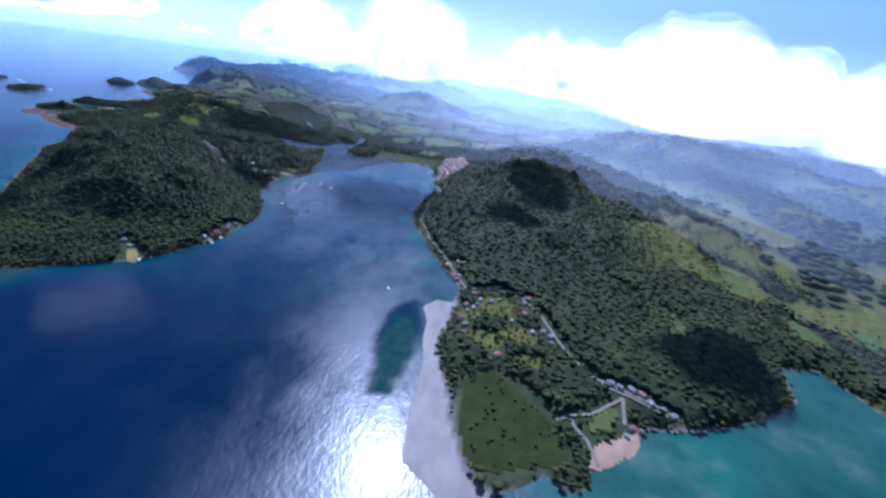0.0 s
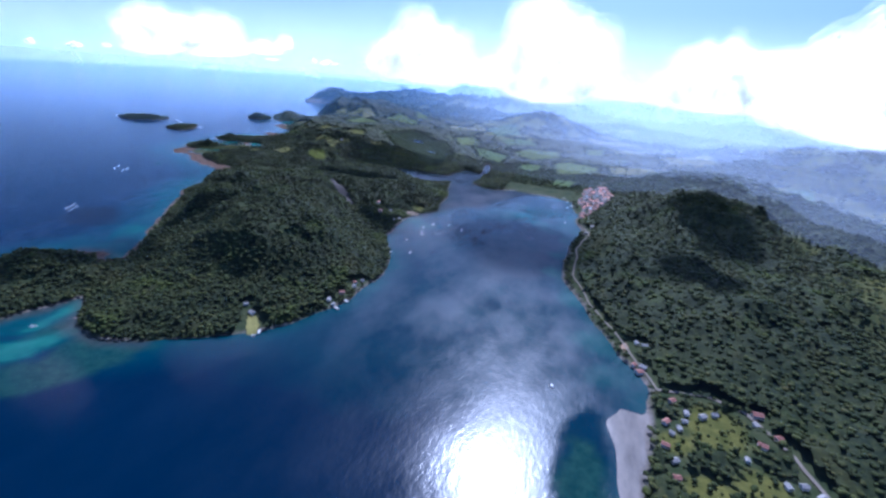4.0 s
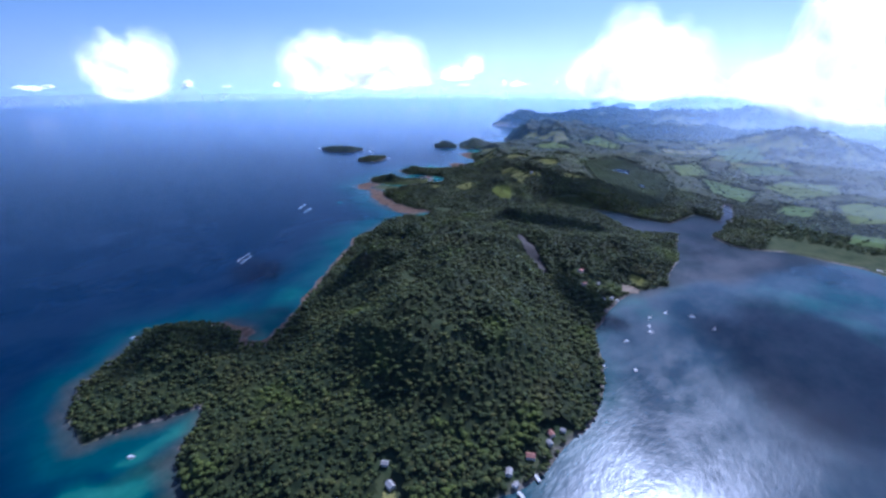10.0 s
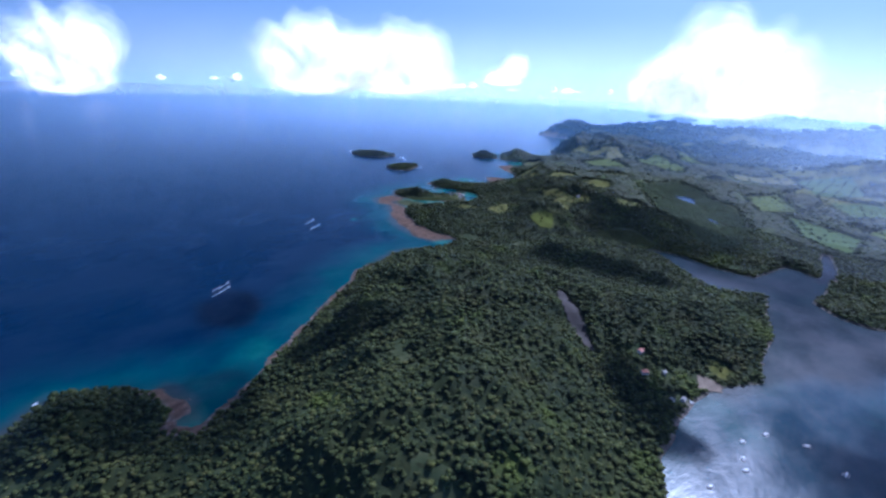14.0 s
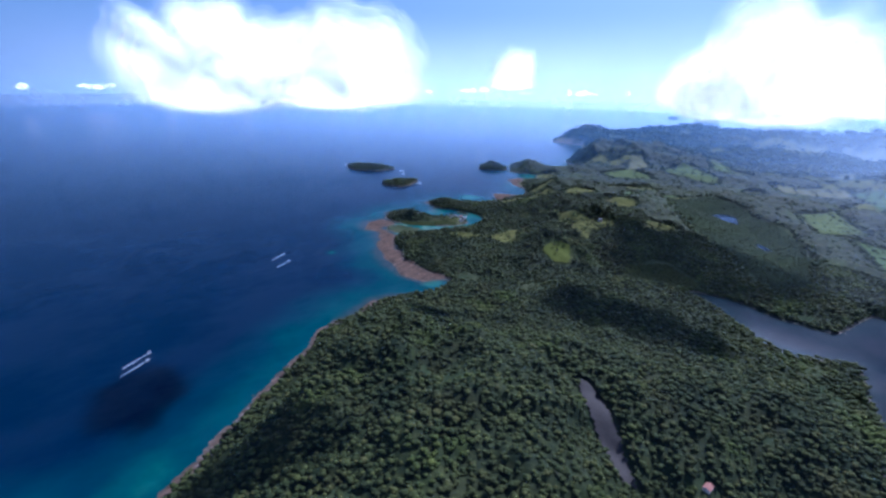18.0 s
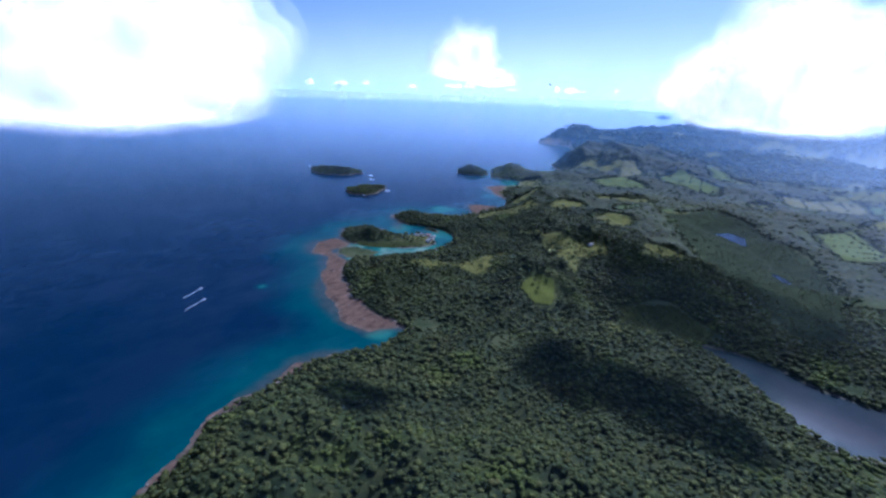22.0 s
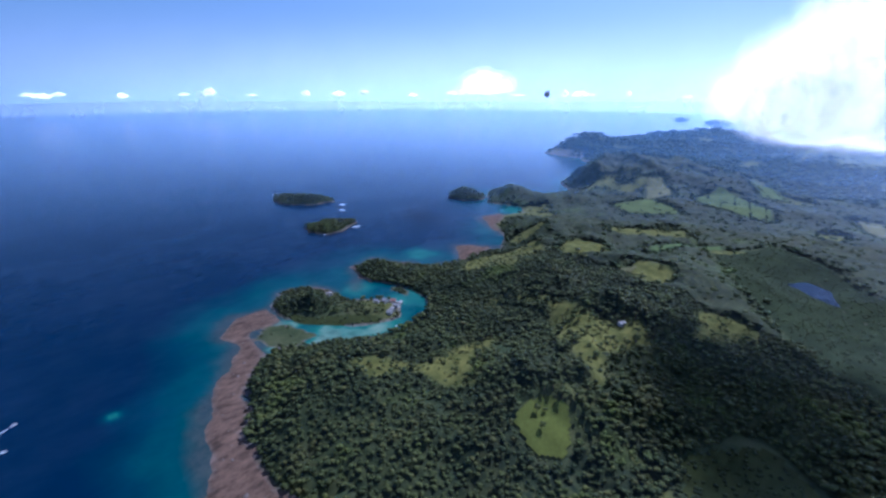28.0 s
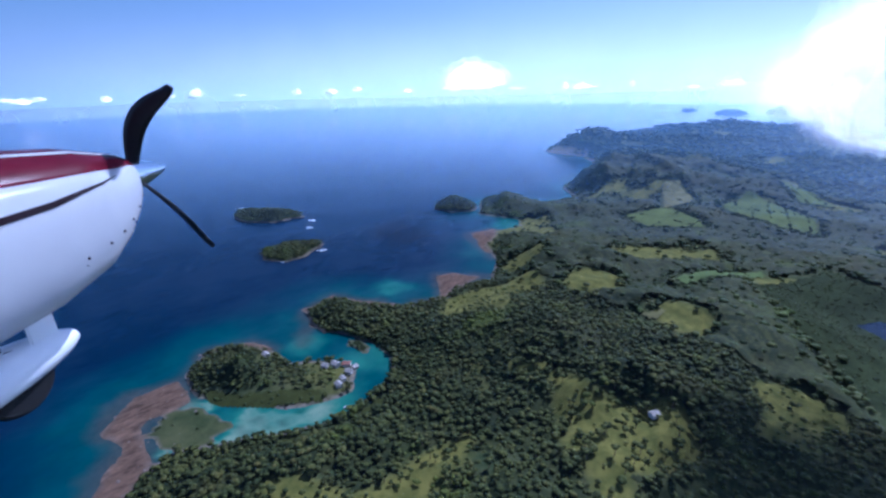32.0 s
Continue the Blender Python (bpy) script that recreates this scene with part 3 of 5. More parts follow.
def water_depth(x, y, d, z):
    out = np.clip(-d, 0, 400)
    v = 0.36 + 0.64 * step(0, 115, out + 60 * (fbm(x, y, 60, 4, 91) - 0.45))
    v = np.where(x > -420, 0.42 + 0.22 * step(0, 34, out + 14 * (fbm(x, y, 60, 4, 91) - 0.5)), v)
    k = step(380, 240, y + 50 * (fbm(x, y, 70, 3, 106) - 0.5)) * step(-50, -110, x) * step(20, 60, out)
    v = v * (1 - k) + k
    for cx, cy, r in TURQUOISE:
        k = 1 - step(0.35 * r, 1.35 * r, np.hypot(x - cx, y - cy) + 0.6 * r * (fbm(x, y, 25, 3, 93) - 0.5))
        k = k * np.where((x > -420) & (y > 400), 0.45, 1.0)
        v = v * (1 - k) + k * (0.1 + 0.14 * fbm(x, y, 18, 3, 97))
    k = step(-80, -4, np.maximum(inside(REEF_NORTH, x, y), inside(REEF, x, y)) + 26 * (fbm(x, y, 28, 3, 95) - 0.5))
    v = v * (1 - k) + np.minimum(v, 0.36) * k
    k = step(-10, 110, x + 90 * (fbm(x, y, 90, 4, 96) - 0.5)) * step(420, 390, y)
    v = v * (1 - k) + k * np.minimum(v, 0.05 + 0.22 * fbm(x, y, 40, 4, 98))
    for p, deep_as in SHOALS:
        k = edge_of(p, x, y, 7, 16, 16, 102)
        v = v * (1 - k) + k * (deep_as + 0.08 * fbm(x, y, 10, 3, 103))
    for cx, cy, r in SANDBANKS:
        k = 1 - step(0.5 * r, 1.2 * r, np.hypot(x - cx, y - cy) + 0.8 * r * (fbm(x, y, 9, 3, 94) - 0.5))
        v = v * (1 - k) + k * 0.06
    for p in PONDS:
        v = np.where(inside(p, x, y) > -6, 1.0, v)
    return v


def water_weed(x, y):
    v = 0.3 * step(0, 120, x + 70 * (fbm(x, y, 70, 3, 92) - 0.5)) * step(420, 380, y)
    for p in WEED_BEDS:
        v = np.maximum(v, 0.8 * edge_of(p, x, y, 5, 14, 12, 104))
    for cx, cy, r in WEEDS:
        v = np.maximum(v, 0.5 * (1 - step(0.6 * r, 1.2 * r, np.hypot(x - cx, y - cy) + 0.9 * r * (fbm(x, y, 16, 3, 99) - 0.5))))
    return v


def water_silt(x, y):
    """Muddy water: the head of the bay, the river and the ponds."""
    across = (y - 699) * 0.529 - (x + 318) * 0.848
    v = 0.3 * step(60, 110, x) * step(420, 380, y) * step(0.35, 0.6, fbm(x, y, 60, 4, 72))
    v = np.maximum(v, 0.75 * step(-14, 16, across + 34 * (fbm(x, y, 45, 4, 71) - 0.5)) * step(640, 690, y) * step(-380, -370, x) * step(-60, -110, x) * step(1000, 975, y))
    v = np.maximum(v, 0.75 * step(880, 930, y) * step(-200, -250, x) * step(-620, -600, x) * step(1200, 1180, y))
    for p in PONDS:
        v = np.maximum(v, 0.3 * (inside(p, x, y) > -6))
    return v


keep = (shore_d[gf] < 30).any(1)
used, inv = np.unique(gf[keep], return_inverse=True)
sx, sy, sd = gx[used], gy[used], shore_d[used]
sea = mesh_from("sea", np.stack([sx, sy, np.zeros(len(sx))], 1), inv.reshape(-1, 4), SEA, True, None, {"depth": water_depth(sx, sy, sd, gz[used]), "weed": water_weed(sx, sy), "still": water_still(sx, sy), "silt": water_silt(sx, sy), "reefbed": np.maximum(0.6 * step(-15, -1, sd + 12 * (fbm(sx, sy, 16, 4, 38) - 0.5)) * step(350, 335, sy) * step(-360, -380, sx) * step(-640, -620, sx), 0.5 * step(-9, 3, np.maximum.reduce([inside(p, sx, sy) for p in (REEF, REEF_NECK, REEF_NECK_EAST, REEF_NORTH, REEF_CAPE, REEF_POINT)]) + 16 * (fbm(sx, sy, 18, 4, 39) - 0.5)))})
tagged(sea, "deep blue sea with turquoise shallows and sun glitter", "sea", kind="structure")

# ---- islands ----
def part(name, bm, material, parent=None, label=""):
    me = bpy.data.meshes.new(name)
    bm.to_mesh(me)
    bm.free()
    me.materials.append(material)
    ob = new(name, me)
    if parent:
        ob.parent = parent
    return tagged(ob, label) if label else ob


def ico(sub):
    bm = bmesh.new()
    bmesh.ops.create_icosphere(bm, subdivisions=sub, radius=1.0)
    v = np.array([p.co[:] for p in bm.verts])
    f = np.array([[p.index for p in q.verts] for q in bm.faces])
    bm.free()
    return v, f


ICO1, ICO2, ICO3 = ico(1), ico(2), ico(3)
rng = np.random.default_rng(7)


def lump(base, jag, flat=0.8):
    """A crown lobe: a ball pushed about, fuller above than below."""
    v, f = base
    r = 1 + jag * (rng.random(len(v)) - 0.5)
    v = v * r[:, None]
    v[:, 2] *= np.where(v[:, 2] > 0, flat, flat * 0.6)
    return v, f


def joined(pieces):
    vs, fs, n = [], [], 0
    for v, f in pieces:
        vs.append(v)
        fs.append(f + n)
        n += len(v)
    return np.concatenate(vs), np.concatenate(fs)


def crown(kind):
    """A crown of several uneven lobes, one unit in radius."""
    if kind == "near":
        out = [(lambda v, f: (v * (0.56, 0.56, 0.55) + (0, 0, 0.12), f))(*lump(ICO2, 0.28))]
        for a in rng.random(5) * 1.2 + np.arange(5) * 1.26:
            r = 0.3 + 0.22 * rng.random()
            v, f = lump(ICO1, 0.25)
            out.append((v * r + (math.cos(a) * 0.62, math.sin(a) * 0.62, -0.05 + 0.45 * rng.random()), f))
        return joined(out)
    if kind == "mid":
        a = rng.random() * 6.3
        v, f = lump(ICO1, 0.45)
        w, h = lump(ICO1, 0.45)
        u, g = lump(ICO1, 0.4)
        return joined([(v * 0.72, f), (w * 0.5 + (math.cos(a) * 0.5, math.sin(a) * 0.5, 0.2), h), (u * 0.42 + (math.cos(a + 2) * 0.55, math.sin(a + 2) * 0.55, 0.05), g)])
    if kind == "two":
        a = rng.random() * 6.3
        v, f = lump(ICO1, 0.45)
        w, h = lump(ICO1, 0.45)
        return joined([(v * 0.78, f), (w * 0.55 + (math.cos(a) * 0.5, math.sin(a) * 0.5, 0.15), h)])
    return lump(ICO1, 0.5, 0.7)


CROWNS = {k: [crown(k) for _ in range(n)] for k, n in (("near", 14), ("mid", 12), ("two", 12), ("far", 10))}


def forest(name, kind, x, y, z, size, mat, label):
    """Many crowns in one mesh, for woods that nobody could count."""
    vs, fs, n = [], [], 0
    pick = rng.integers(0, len(CROWNS[kind]), len(x))
    for k, (v, f) in enumerate(CROWNS[kind]):
        i = np.nonzero(pick == k)[0]
        if not len(i):
            continue
        a = rng.random(len(i)) * 6.283
        s = size[i]
        px = (v[None, :, 0] * np.cos(a)[:, None] - v[None, :, 1] * np.sin(a)[:, None]) * s[:, None] + x[i][:, None]
        py = (v[None, :, 0] * np.sin(a)[:, None] + v[None, :, 1] * np.cos(a)[:, None]) * s[:, None] + y[i][:, None]
        tall = s * (0.5 + 0.35 * rng.random(len(i)))
        pz = v[None, :, 2] * tall[:, None] + (z[i] + 0.75 * s)[:, None]
        vs.append(np.stack([px, py, pz], 2).reshape(-1, 3))
        fs.append((f[None] + (np.arange(len(i)) * len(v))[:, None, None] + n).reshape(-1, 3))
        n += len(i) * len(v)
    ob = mesh_from(name, np.concatenate(vs), np.concatenate(fs), mat)
    return tagged(ob, label, "forest", kind="stuff")


PASTURES = [
    [(-492, 1402), (-460, 1473), (-399, 1353), (-445, 1308)], [(-299, 1306), (-275, 1384), (-191, 1412), (-182, 1334), (-234, 1239)], [(-184, 1245), (-155, 1289), (-81, 1264), (-83, 1200), (-162, 1125)],
    [(-886, 1445), (-855, 1515), (-795, 1492), (-780, 1463), (-842, 1426)], [(-800, 1564), (-791, 1648), (-688, 1599), (-671, 1530), (-709, 1530)], [(-782, 1781), (-741, 1767), (-679, 1684), (-725, 1662)],
    [(-126, 1496), (-75, 1512), (-78, 1418), (-117, 1409)], [(327, 630), (363, 609), (334, 518), (302, 534)], [(98, 266), (122, 289), (118, 262), (111, 253), (91, 246)]]
PADDIES = [
    [(-406, 1315), (-300, 1260), (-303, 1172), (-361, 1201)], [(-253, 1193), (-205, 1205), (-205, 1124), (-252, 1123)], [(-159, 1073), (-115, 1082), (-126, 1025), (-162, 1021)], [(-470, 1672), (-378, 1703), (-333, 1583), (-405, 1509)],
    [(-732, 1255), (-724, 1296), (-684, 1372), (-678, 1349), (-691, 1307), (-719, 1239)], [(349, 498), (369, 469), (365, 427), (332, 446)], [(408, 495), (451, 487), (411, 433)], [(300, 1248), (335, 1207), (302, 1092), (257, 1099)], [(-380, 1480), (-300, 1540), (-260, 1460), (-330, 1390)]]
DRY_FIELDS = [
    [(-895, 1578), (-882, 1620), (-829, 1560), (-854, 1500)], [(289, 795), (329, 745), (288, 675)], [(60, 1480), (180, 1540), (210, 1420), (100, 1380)], [(-60, 1290), (40, 1330), (60, 1230), (-50, 1200)], [(-600, 1640), (-480, 1700), (-450, 1600), (-560, 1570)],
    [(-150, 1680), (0, 1760), (50, 1640), (-100, 1590)], [(430, 780), (480, 850), (540, 800), (480, 740)], [(-720, 1161), (-698, 1191), (-705, 1148)]]
MEADOW = [(-646, 905), (-649, 920), (-644, 934), (-628, 941), (-613, 924), (-610, 909), (-622, 898), (-635, 901)]
FIELDS = [(p, k) for k, group in enumerate((PASTURES, PADDIES, DRY_FIELDS)) for p in group] + [(MEADOW, 0)]
FRINGE = [[(-900, 871), (-876, 868), (-843, 903), (-827, 930), (-833, 940), (-852, 921), (-876, 888)], [(-820, 848), (-808, 905), (-796, 930), (-806, 975), (-822, 992), (-812, 995), (-790, 950), (-800, 900), (-812, 860)]]
MARSHES = [[(-571, 972), (-537, 1015), (-486, 993), (-495, 955), (-553, 930)], [(-680, 1300), (-640, 1420), (-573, 1382), (-482, 1293), (-424, 1179), (-400, 1060), (-442, 1040), (-500, 1110), (-585, 1190)], [(10, 210), (5, 280), (30, 300), (70, 250), (85, 215), (60, 212), (30, 198)]]
TOWN = [(-97, 1021), (-61, 1057), (-43, 981), (-63, 896), (-85, 848), (-96, 827), (-97, 900), (-110, 950)]


HOMES = [(24, 403, 0), (32, 408, 2), (60, 419, 3), (57, 408, 0), (68, 400, 1), (0, 389, 1), (8, 385, 2), (12, 394, 0), (3, 379, 2), (-2, 366, 1), (2, 354, 0), (2, 340, 1), (62, 358, 0), (71, 362, 2), (78, 356, 0), (77, 346, 2), (31, 313, 1), (-12, 449, 0), (6, 414, 1), (14, 403, 2), (56, 388, 1), (44, 371, 2), (119, 305, 0), (126, 303, 2), (135, 303, 0), (142, 300, 1), (147, 292, 0), (154, 288, 2), (160, 283, 0), (126, 262, 1), (120, 254, 2)]
HOMES += [(-341, 383, 0), (-329, 376, 0), (-308, 353, 2), (-283, 445, 1), (-286, 427, 0), (-279, 423, 2), (-283, 469, 1), (-280, 462, 2), (-279, 477, 0), (-330, 674, 0), (-335, 667, 2), (-371, 688, 1), (-360, 674, 1), (-351, 689, 2), (-10, 480, 0), (-16, 482, 2), (-19, 450, 1), (-15, 442, 1), (-654, 1050, 2), (-862, 950, 0), (-858, 957, 2), (-853, 964, 1), (-843, 960, 0), (-838, 952, 2), (-834, 946, 0), (-846, 967, 2), (-909, 922, 2), (-70, 789, 0), (-77, 760, 2)]


def scatter(x0, x1, y0, y1, gap, jitter=0.9):
    a, b = np.meshgrid(np.arange(x0, x1, gap), np.arange(y0, y1, gap))
    a, b = a.ravel(), b.ravel()
    return a + (rng.random(len(a)) - 0.5) * gap * jitter, b + (rng.random(len(a)) - 0.5) * gap * jitter


ROADS = [[(-88, 800), (-72, 765), (-84, 690), (-80, 600), (-60, 545), (-36, 500), (-20, 465), (-2, 425)], [(-2, 425), (30, 430), (53, 420), (74, 389), (86, 346), (108, 307), (154, 289)]]
MUD_CREEK = [(-455, 688), (-448, 695), (-434, 689), (-418, 678), (-394, 660), (-398, 652), (-410, 658), (-428, 668), (-444, 679)]
TRACKS = [[(73, 253), (83, 260), (96, 265), (112, 280), (125, 292)], [(83, 260), (85, 253), (92, 243), (97, 224)], [(110, 303), (120, 298), (133, 294), (148, 287), (159, 283)], [(125, 292), (120, 265)], [(-80, 1060), (-20, 1180), (60, 1290), (100, 1500)]]
BARE_PATCH = [(-336, 712), (-329, 717), (-317, 716), (-315, 709), (-329, 695)]
QUARRY = [(94, 240), (110, 251), (131, 264), (129, 245), (118, 235), (104, 223), (98, 218), (87, 222)]


def beside(line, x, y, reach):
    """Which places lie within reach of a road's line."""
    best = np.full(x.shape, 1e9)
    for (x0, y0), (x1, y1) in zip(line, line[1:]):
        dx, dy = x1 - x0, y1 - y0
        t = np.clip(((x - x0) * dx + (y - y0) * dy) / (dx * dx + dy * dy), 0, 1)
        best = np.minimum(best, np.hypot(x - x0 - t * dx, y - y0 - t * dy))
    return best < reach


def wooded(x, y, edge=0.8):
    """Which of these places bear trees, and their ground height."""
    d, z, bare, mud = survey(x, y)
    ok = (d > edge) & (mud < 0)
    for p, _ in FIELDS:
        ok &= inside(p, x, y) < -1
    for p in MARSHES + FRINGE:
        ok &= (inside(p, x, y) + (26 if p in MARSHES else 6) * (fbm(x, y, 34, 3, 88) - 0.5) < 0) | (rng.random(len(x)) < 0.004)
    ok &= inside(TOWN, x, y) < -2
    ok &= ~((np.hypot((x + 318) / 12, (y - 363) / 14) < 1))
    for line in ROADS:
        ok &= ~beside(line, x, y, 3.6)
    for line in TRACKS:
        ok &= ~beside(line, x, y, 3.0)
    ok &= (inside(QUARRY, x, y) < 0) & (inside(BARE_PATCH, x, y) < 0) & (inside(MUD_CREEK, x, y) < 0)
    for hx, hy, _ in HOMES:
        ok &= np.hypot(x - hx, y - hy) > 6.5
    ok &= rng.random(len(x)) > 0.93 * open_ground(x, y)
    return ok, z


def domes(x, y, gap, seed):
    """Rounded heads side by side: 1 on a head's middle, 0 in the furrows."""
    best = np.full(x.shape, 9.0)
    fx, fy = np.floor(x / gap), np.floor(y / gap)
    for i in (-1, 0, 1):
        for j in (-1, 0, 1):
            cx = (fx + i + 0.15 + 0.7 * lattice(fx + i, fy + j, seed)) * gap
            cy = (fy + j + 0.15 + 0.7 * lattice(fx + i, fy + j, seed + 1)) * gap
            best = np.minimum(best, np.hypot(x - cx, y - cy) / (gap * (0.65 + 0.3 * lattice(fx + i, fy + j, seed + 2))))
    return np.sqrt(np.clip(1 - best * best, 0, 1))


def verge(x, y):
    """0 at the edge of marshes, roads and fields, 1 in the deep woods."""
    v = np.ones(x.shape)
    for p in MARSHES + FRINGE + [q for q, _ in FIELDS]:
        v *= step(0, 16, -inside(p, x, y))
    return v * step(1.0, 10.0, survey(x, y)[0]) * (1 - 0.9 * step(0.02, 0.4, open_ground(x, y)))


def relief(x, y):
    """How the canopy swells and sinks over the ground."""
    return 9 * (fbm(x, y, 26, 3, 44) - 0.4) + 5 * (fbm(x, y, 60, 2, 47) - 0.5)


def canopy(name, x0, x1, y0, y1, cell, tree, drop, label):
    """The closed roof of leaves between the taller crowns."""
    x, y, f = sheet(np.arange(x0, x1, cell), np.arange(y0, y1, cell))
    x, y = x + (rng.random(len(x)) - 0.5) * 0.5 * cell, y + (rng.random(len(y)) - 0.5) * 0.5 * cell
    ok, z = wooded(x, y, 1.5)
    edge = verge(x, y)
    edge *= 1 - step(0.02, 0.5, open_ground(x, y))
    z = z + 0.2 + edge * (relief(x, y) - drop + tree * 0.34 * domes(x, y, tree, 5) + tree * 0.34 * domes(x, y, tree * 0.6, 9) + 0.9 * rng.random(len(x)))
    keep = ok[f].sum(1) > 3
    u, inv = np.unique(f[keep], return_inverse=True)
    ob = mesh_from(name, np.stack([x, y, z], 1)[u], inv.reshape(-1, 4), SHADED_CANOPY)
    return tagged(ob, label, "forest", kind="stuff")


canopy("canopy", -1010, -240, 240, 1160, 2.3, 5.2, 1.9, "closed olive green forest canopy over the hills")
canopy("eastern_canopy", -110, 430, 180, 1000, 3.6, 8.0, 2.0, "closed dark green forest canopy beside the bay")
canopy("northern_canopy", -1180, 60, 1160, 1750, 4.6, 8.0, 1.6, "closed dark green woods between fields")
tx, ty = scatter(-1010, -240, 240, 1160, 3.9, 1.2)
ok, tz = wooded(tx, ty)
tx, ty, tz = tx[ok], ty[ok], tz[ok]
size = (1.7 + 1.7 * rng.random(len(tx)) ** 2) * np.where(fbm(tx, ty, 60, 3, 66) > 0.52, 1.12, 0.9)
tz = tz + relief(tx, ty) * verge(tx, ty)
near = (ty < 820) & (tx > -700) | (ty < 960) & (tx < -560)
forest("forest", "mid", tx[near], ty[near], tz[near] + 0.9, size[near], LEAF, "dense green tropical forest on the peninsula hills")
forest("inland_forest", "two", tx[~near], ty[~near], tz[~near] + 0.9, size[~near], LEAF, "dense dark green forest with grassy gaps")
tx, ty = scatter(-1010, -240, 240, 1160, 3.9, 1.2)
ok, tz = wooded(tx, ty)
d, tz, _, mud = survey(tx, ty)
rim = ok & (d < 9)
shrub = ~ok & (open_ground(tx, ty) > 0.4) & (rng.random(len(tx)) < 0.2) & (d > 3) & (mud < 0) & (inside(MEADOW, tx, ty) < 0) & (np.maximum.reduce([inside(p, tx, ty) for p in MARSHES]) < 0)
loose = ok & ~rim & (rng.random(len(tx)) < 0.1)
k = rim | shrub | loose
tx, ty, tz, d = tx[k], ty[k], tz[k] + np.where(loose, relief(tx, ty) + 3.0, 0.3)[k], d[k]
size = (1.1 + 1.3 * rng.random(len(tx)) ** 1.5) * np.where(shrub[k], 0.75, 1.0)
forest("undergrowth", "far", tx, ty, tz, size, LEAF, "smaller trees and shrubs along shores and clearings")
tx, ty = scatter(-5, 100, 285, 430, 4.6, 1.3)
d, tz, _, _ = survey(tx, ty)
k = (d > 3) & (open_ground(tx, ty) > 0.3) & (rng.random(len(tx)) < 0.5)
for line in ROADS:
    k &= ~beside(line, tx, ty, 4.0)
for hx, hy, _ in HOMES:
    k &= np.hypot(tx - hx, ty - hy) > 6.0
forest("village_scrub", "far", tx[k], ty[k], tz[k], 0.8 + 1.6 * rng.random(k.sum()) ** 2, LEAF, "scattered shrubs and small trees round the village")
tx, ty = scatter(-110, 430, 180, 1000, 5.4, 1.25)
ok, tz = wooded(tx, ty)
tx, ty, tz = tx[ok], ty[ok], tz[ok] + relief(tx[ok], ty[ok]) * verge(tx[ok], ty[ok])
forest("eastern_forest", "two", tx, ty, tz + 1.5, 1.7 + 2.2 * rng.random(len(tx)) ** 1.7, LEAF, "dark green forest on the hills beside the bay")
tx, ty = scatter(-1180, 60, 1000, 1750, 5.6, 1.15)
ok, tz = wooded(tx, ty, 3)
ok &= ((ty > 1160) | (tx > -240)) & ((ty > 1000) | (tx < -110))
tx, ty, tz = tx[ok], ty[ok], tz[ok]
tz = tz + relief(tx, ty) * verge(tx, ty) * (ty > 1160)
forest("northern_forest", "far", tx, ty, tz, 1.8 + 2.2 * rng.random(len(tx)) ** 1.8, LEAF_FAR, "dark green woods and scrub between fields")
mx, my, mz = [], [], []
for p in MARSHES[:2] + [MUD_ISLAND, SPIT] + FRINGE:
    q = np.array(p)
    a, b = scatter(q[:, 0].min(), q[:, 0].max(), q[:, 1].min(), q[:, 1].max(), 2.3)
    k = (inside(p, a, b) > 1.0) & (rng.random(len(a)) < (0.2 if p in MARSHES else 0.03 if p is MUD_ISLAND else 0.2 if p in FRINGE else 0.95)) & (survey(a, b)[0] > 0.6)
    mx, my, mz = np.r_[mx, a[k]], np.r_[my, b[k]], np.r_[mz, height(a[k], b[k]) - 0.4]
a, b = scatter(5, 90, 195, 300, 3.2, 1.9)
k = (inside(MARSHES[2], a, b) > 0) & (rng.random(len(a)) < 0.09)
mx, my, mz = np.r_[mx, a[k]], np.r_[my, b[k]], np.r_[mz, height(a[k], b[k])]
forest("mangrove", "far", mx, my, mz, 0.8 + 0.7 * rng.random(len(mx)), LEAF_DARK, "low olive green mangrove scrub on wet ground")
tx, ty = scatter(-1500, 1200, 1000, 2500, 11.5)
ok, tz = wooded(tx, ty, 3)
ok &= (ty > 1750) | (tx > 60) & (ty > 1000) | (tx < -1180)
tx, ty, tz = tx[ok], ty[ok], tz[ok]
forest("distant_woods", "far", tx, ty, tz, 3.6 + 3.4 * rng.random(len(tx)), LEAF_FAR, "far dark green woods between fields")
tx, ty = scatter(430, 1900, 250, 1000, 21)
ok, tz = wooded(tx, ty, 3)
tx2, ty2 = scatter(-1500, 3200, 2500, 4200, 34)
ok2, tz2 = wooded(tx2, ty2, 3)
forest("hazy_woods", "far", np.r_[tx[ok], tx2[ok2]], np.r_[ty[ok], ty2[ok2]], np.r_[tz[ok], tz2[ok2] - 2], np.r_[6 + 6 * rng.random(ok.sum()), 9 + 9 * rng.random(ok2.sum())], LEAF_FAR, "far bluish green wooded hills")


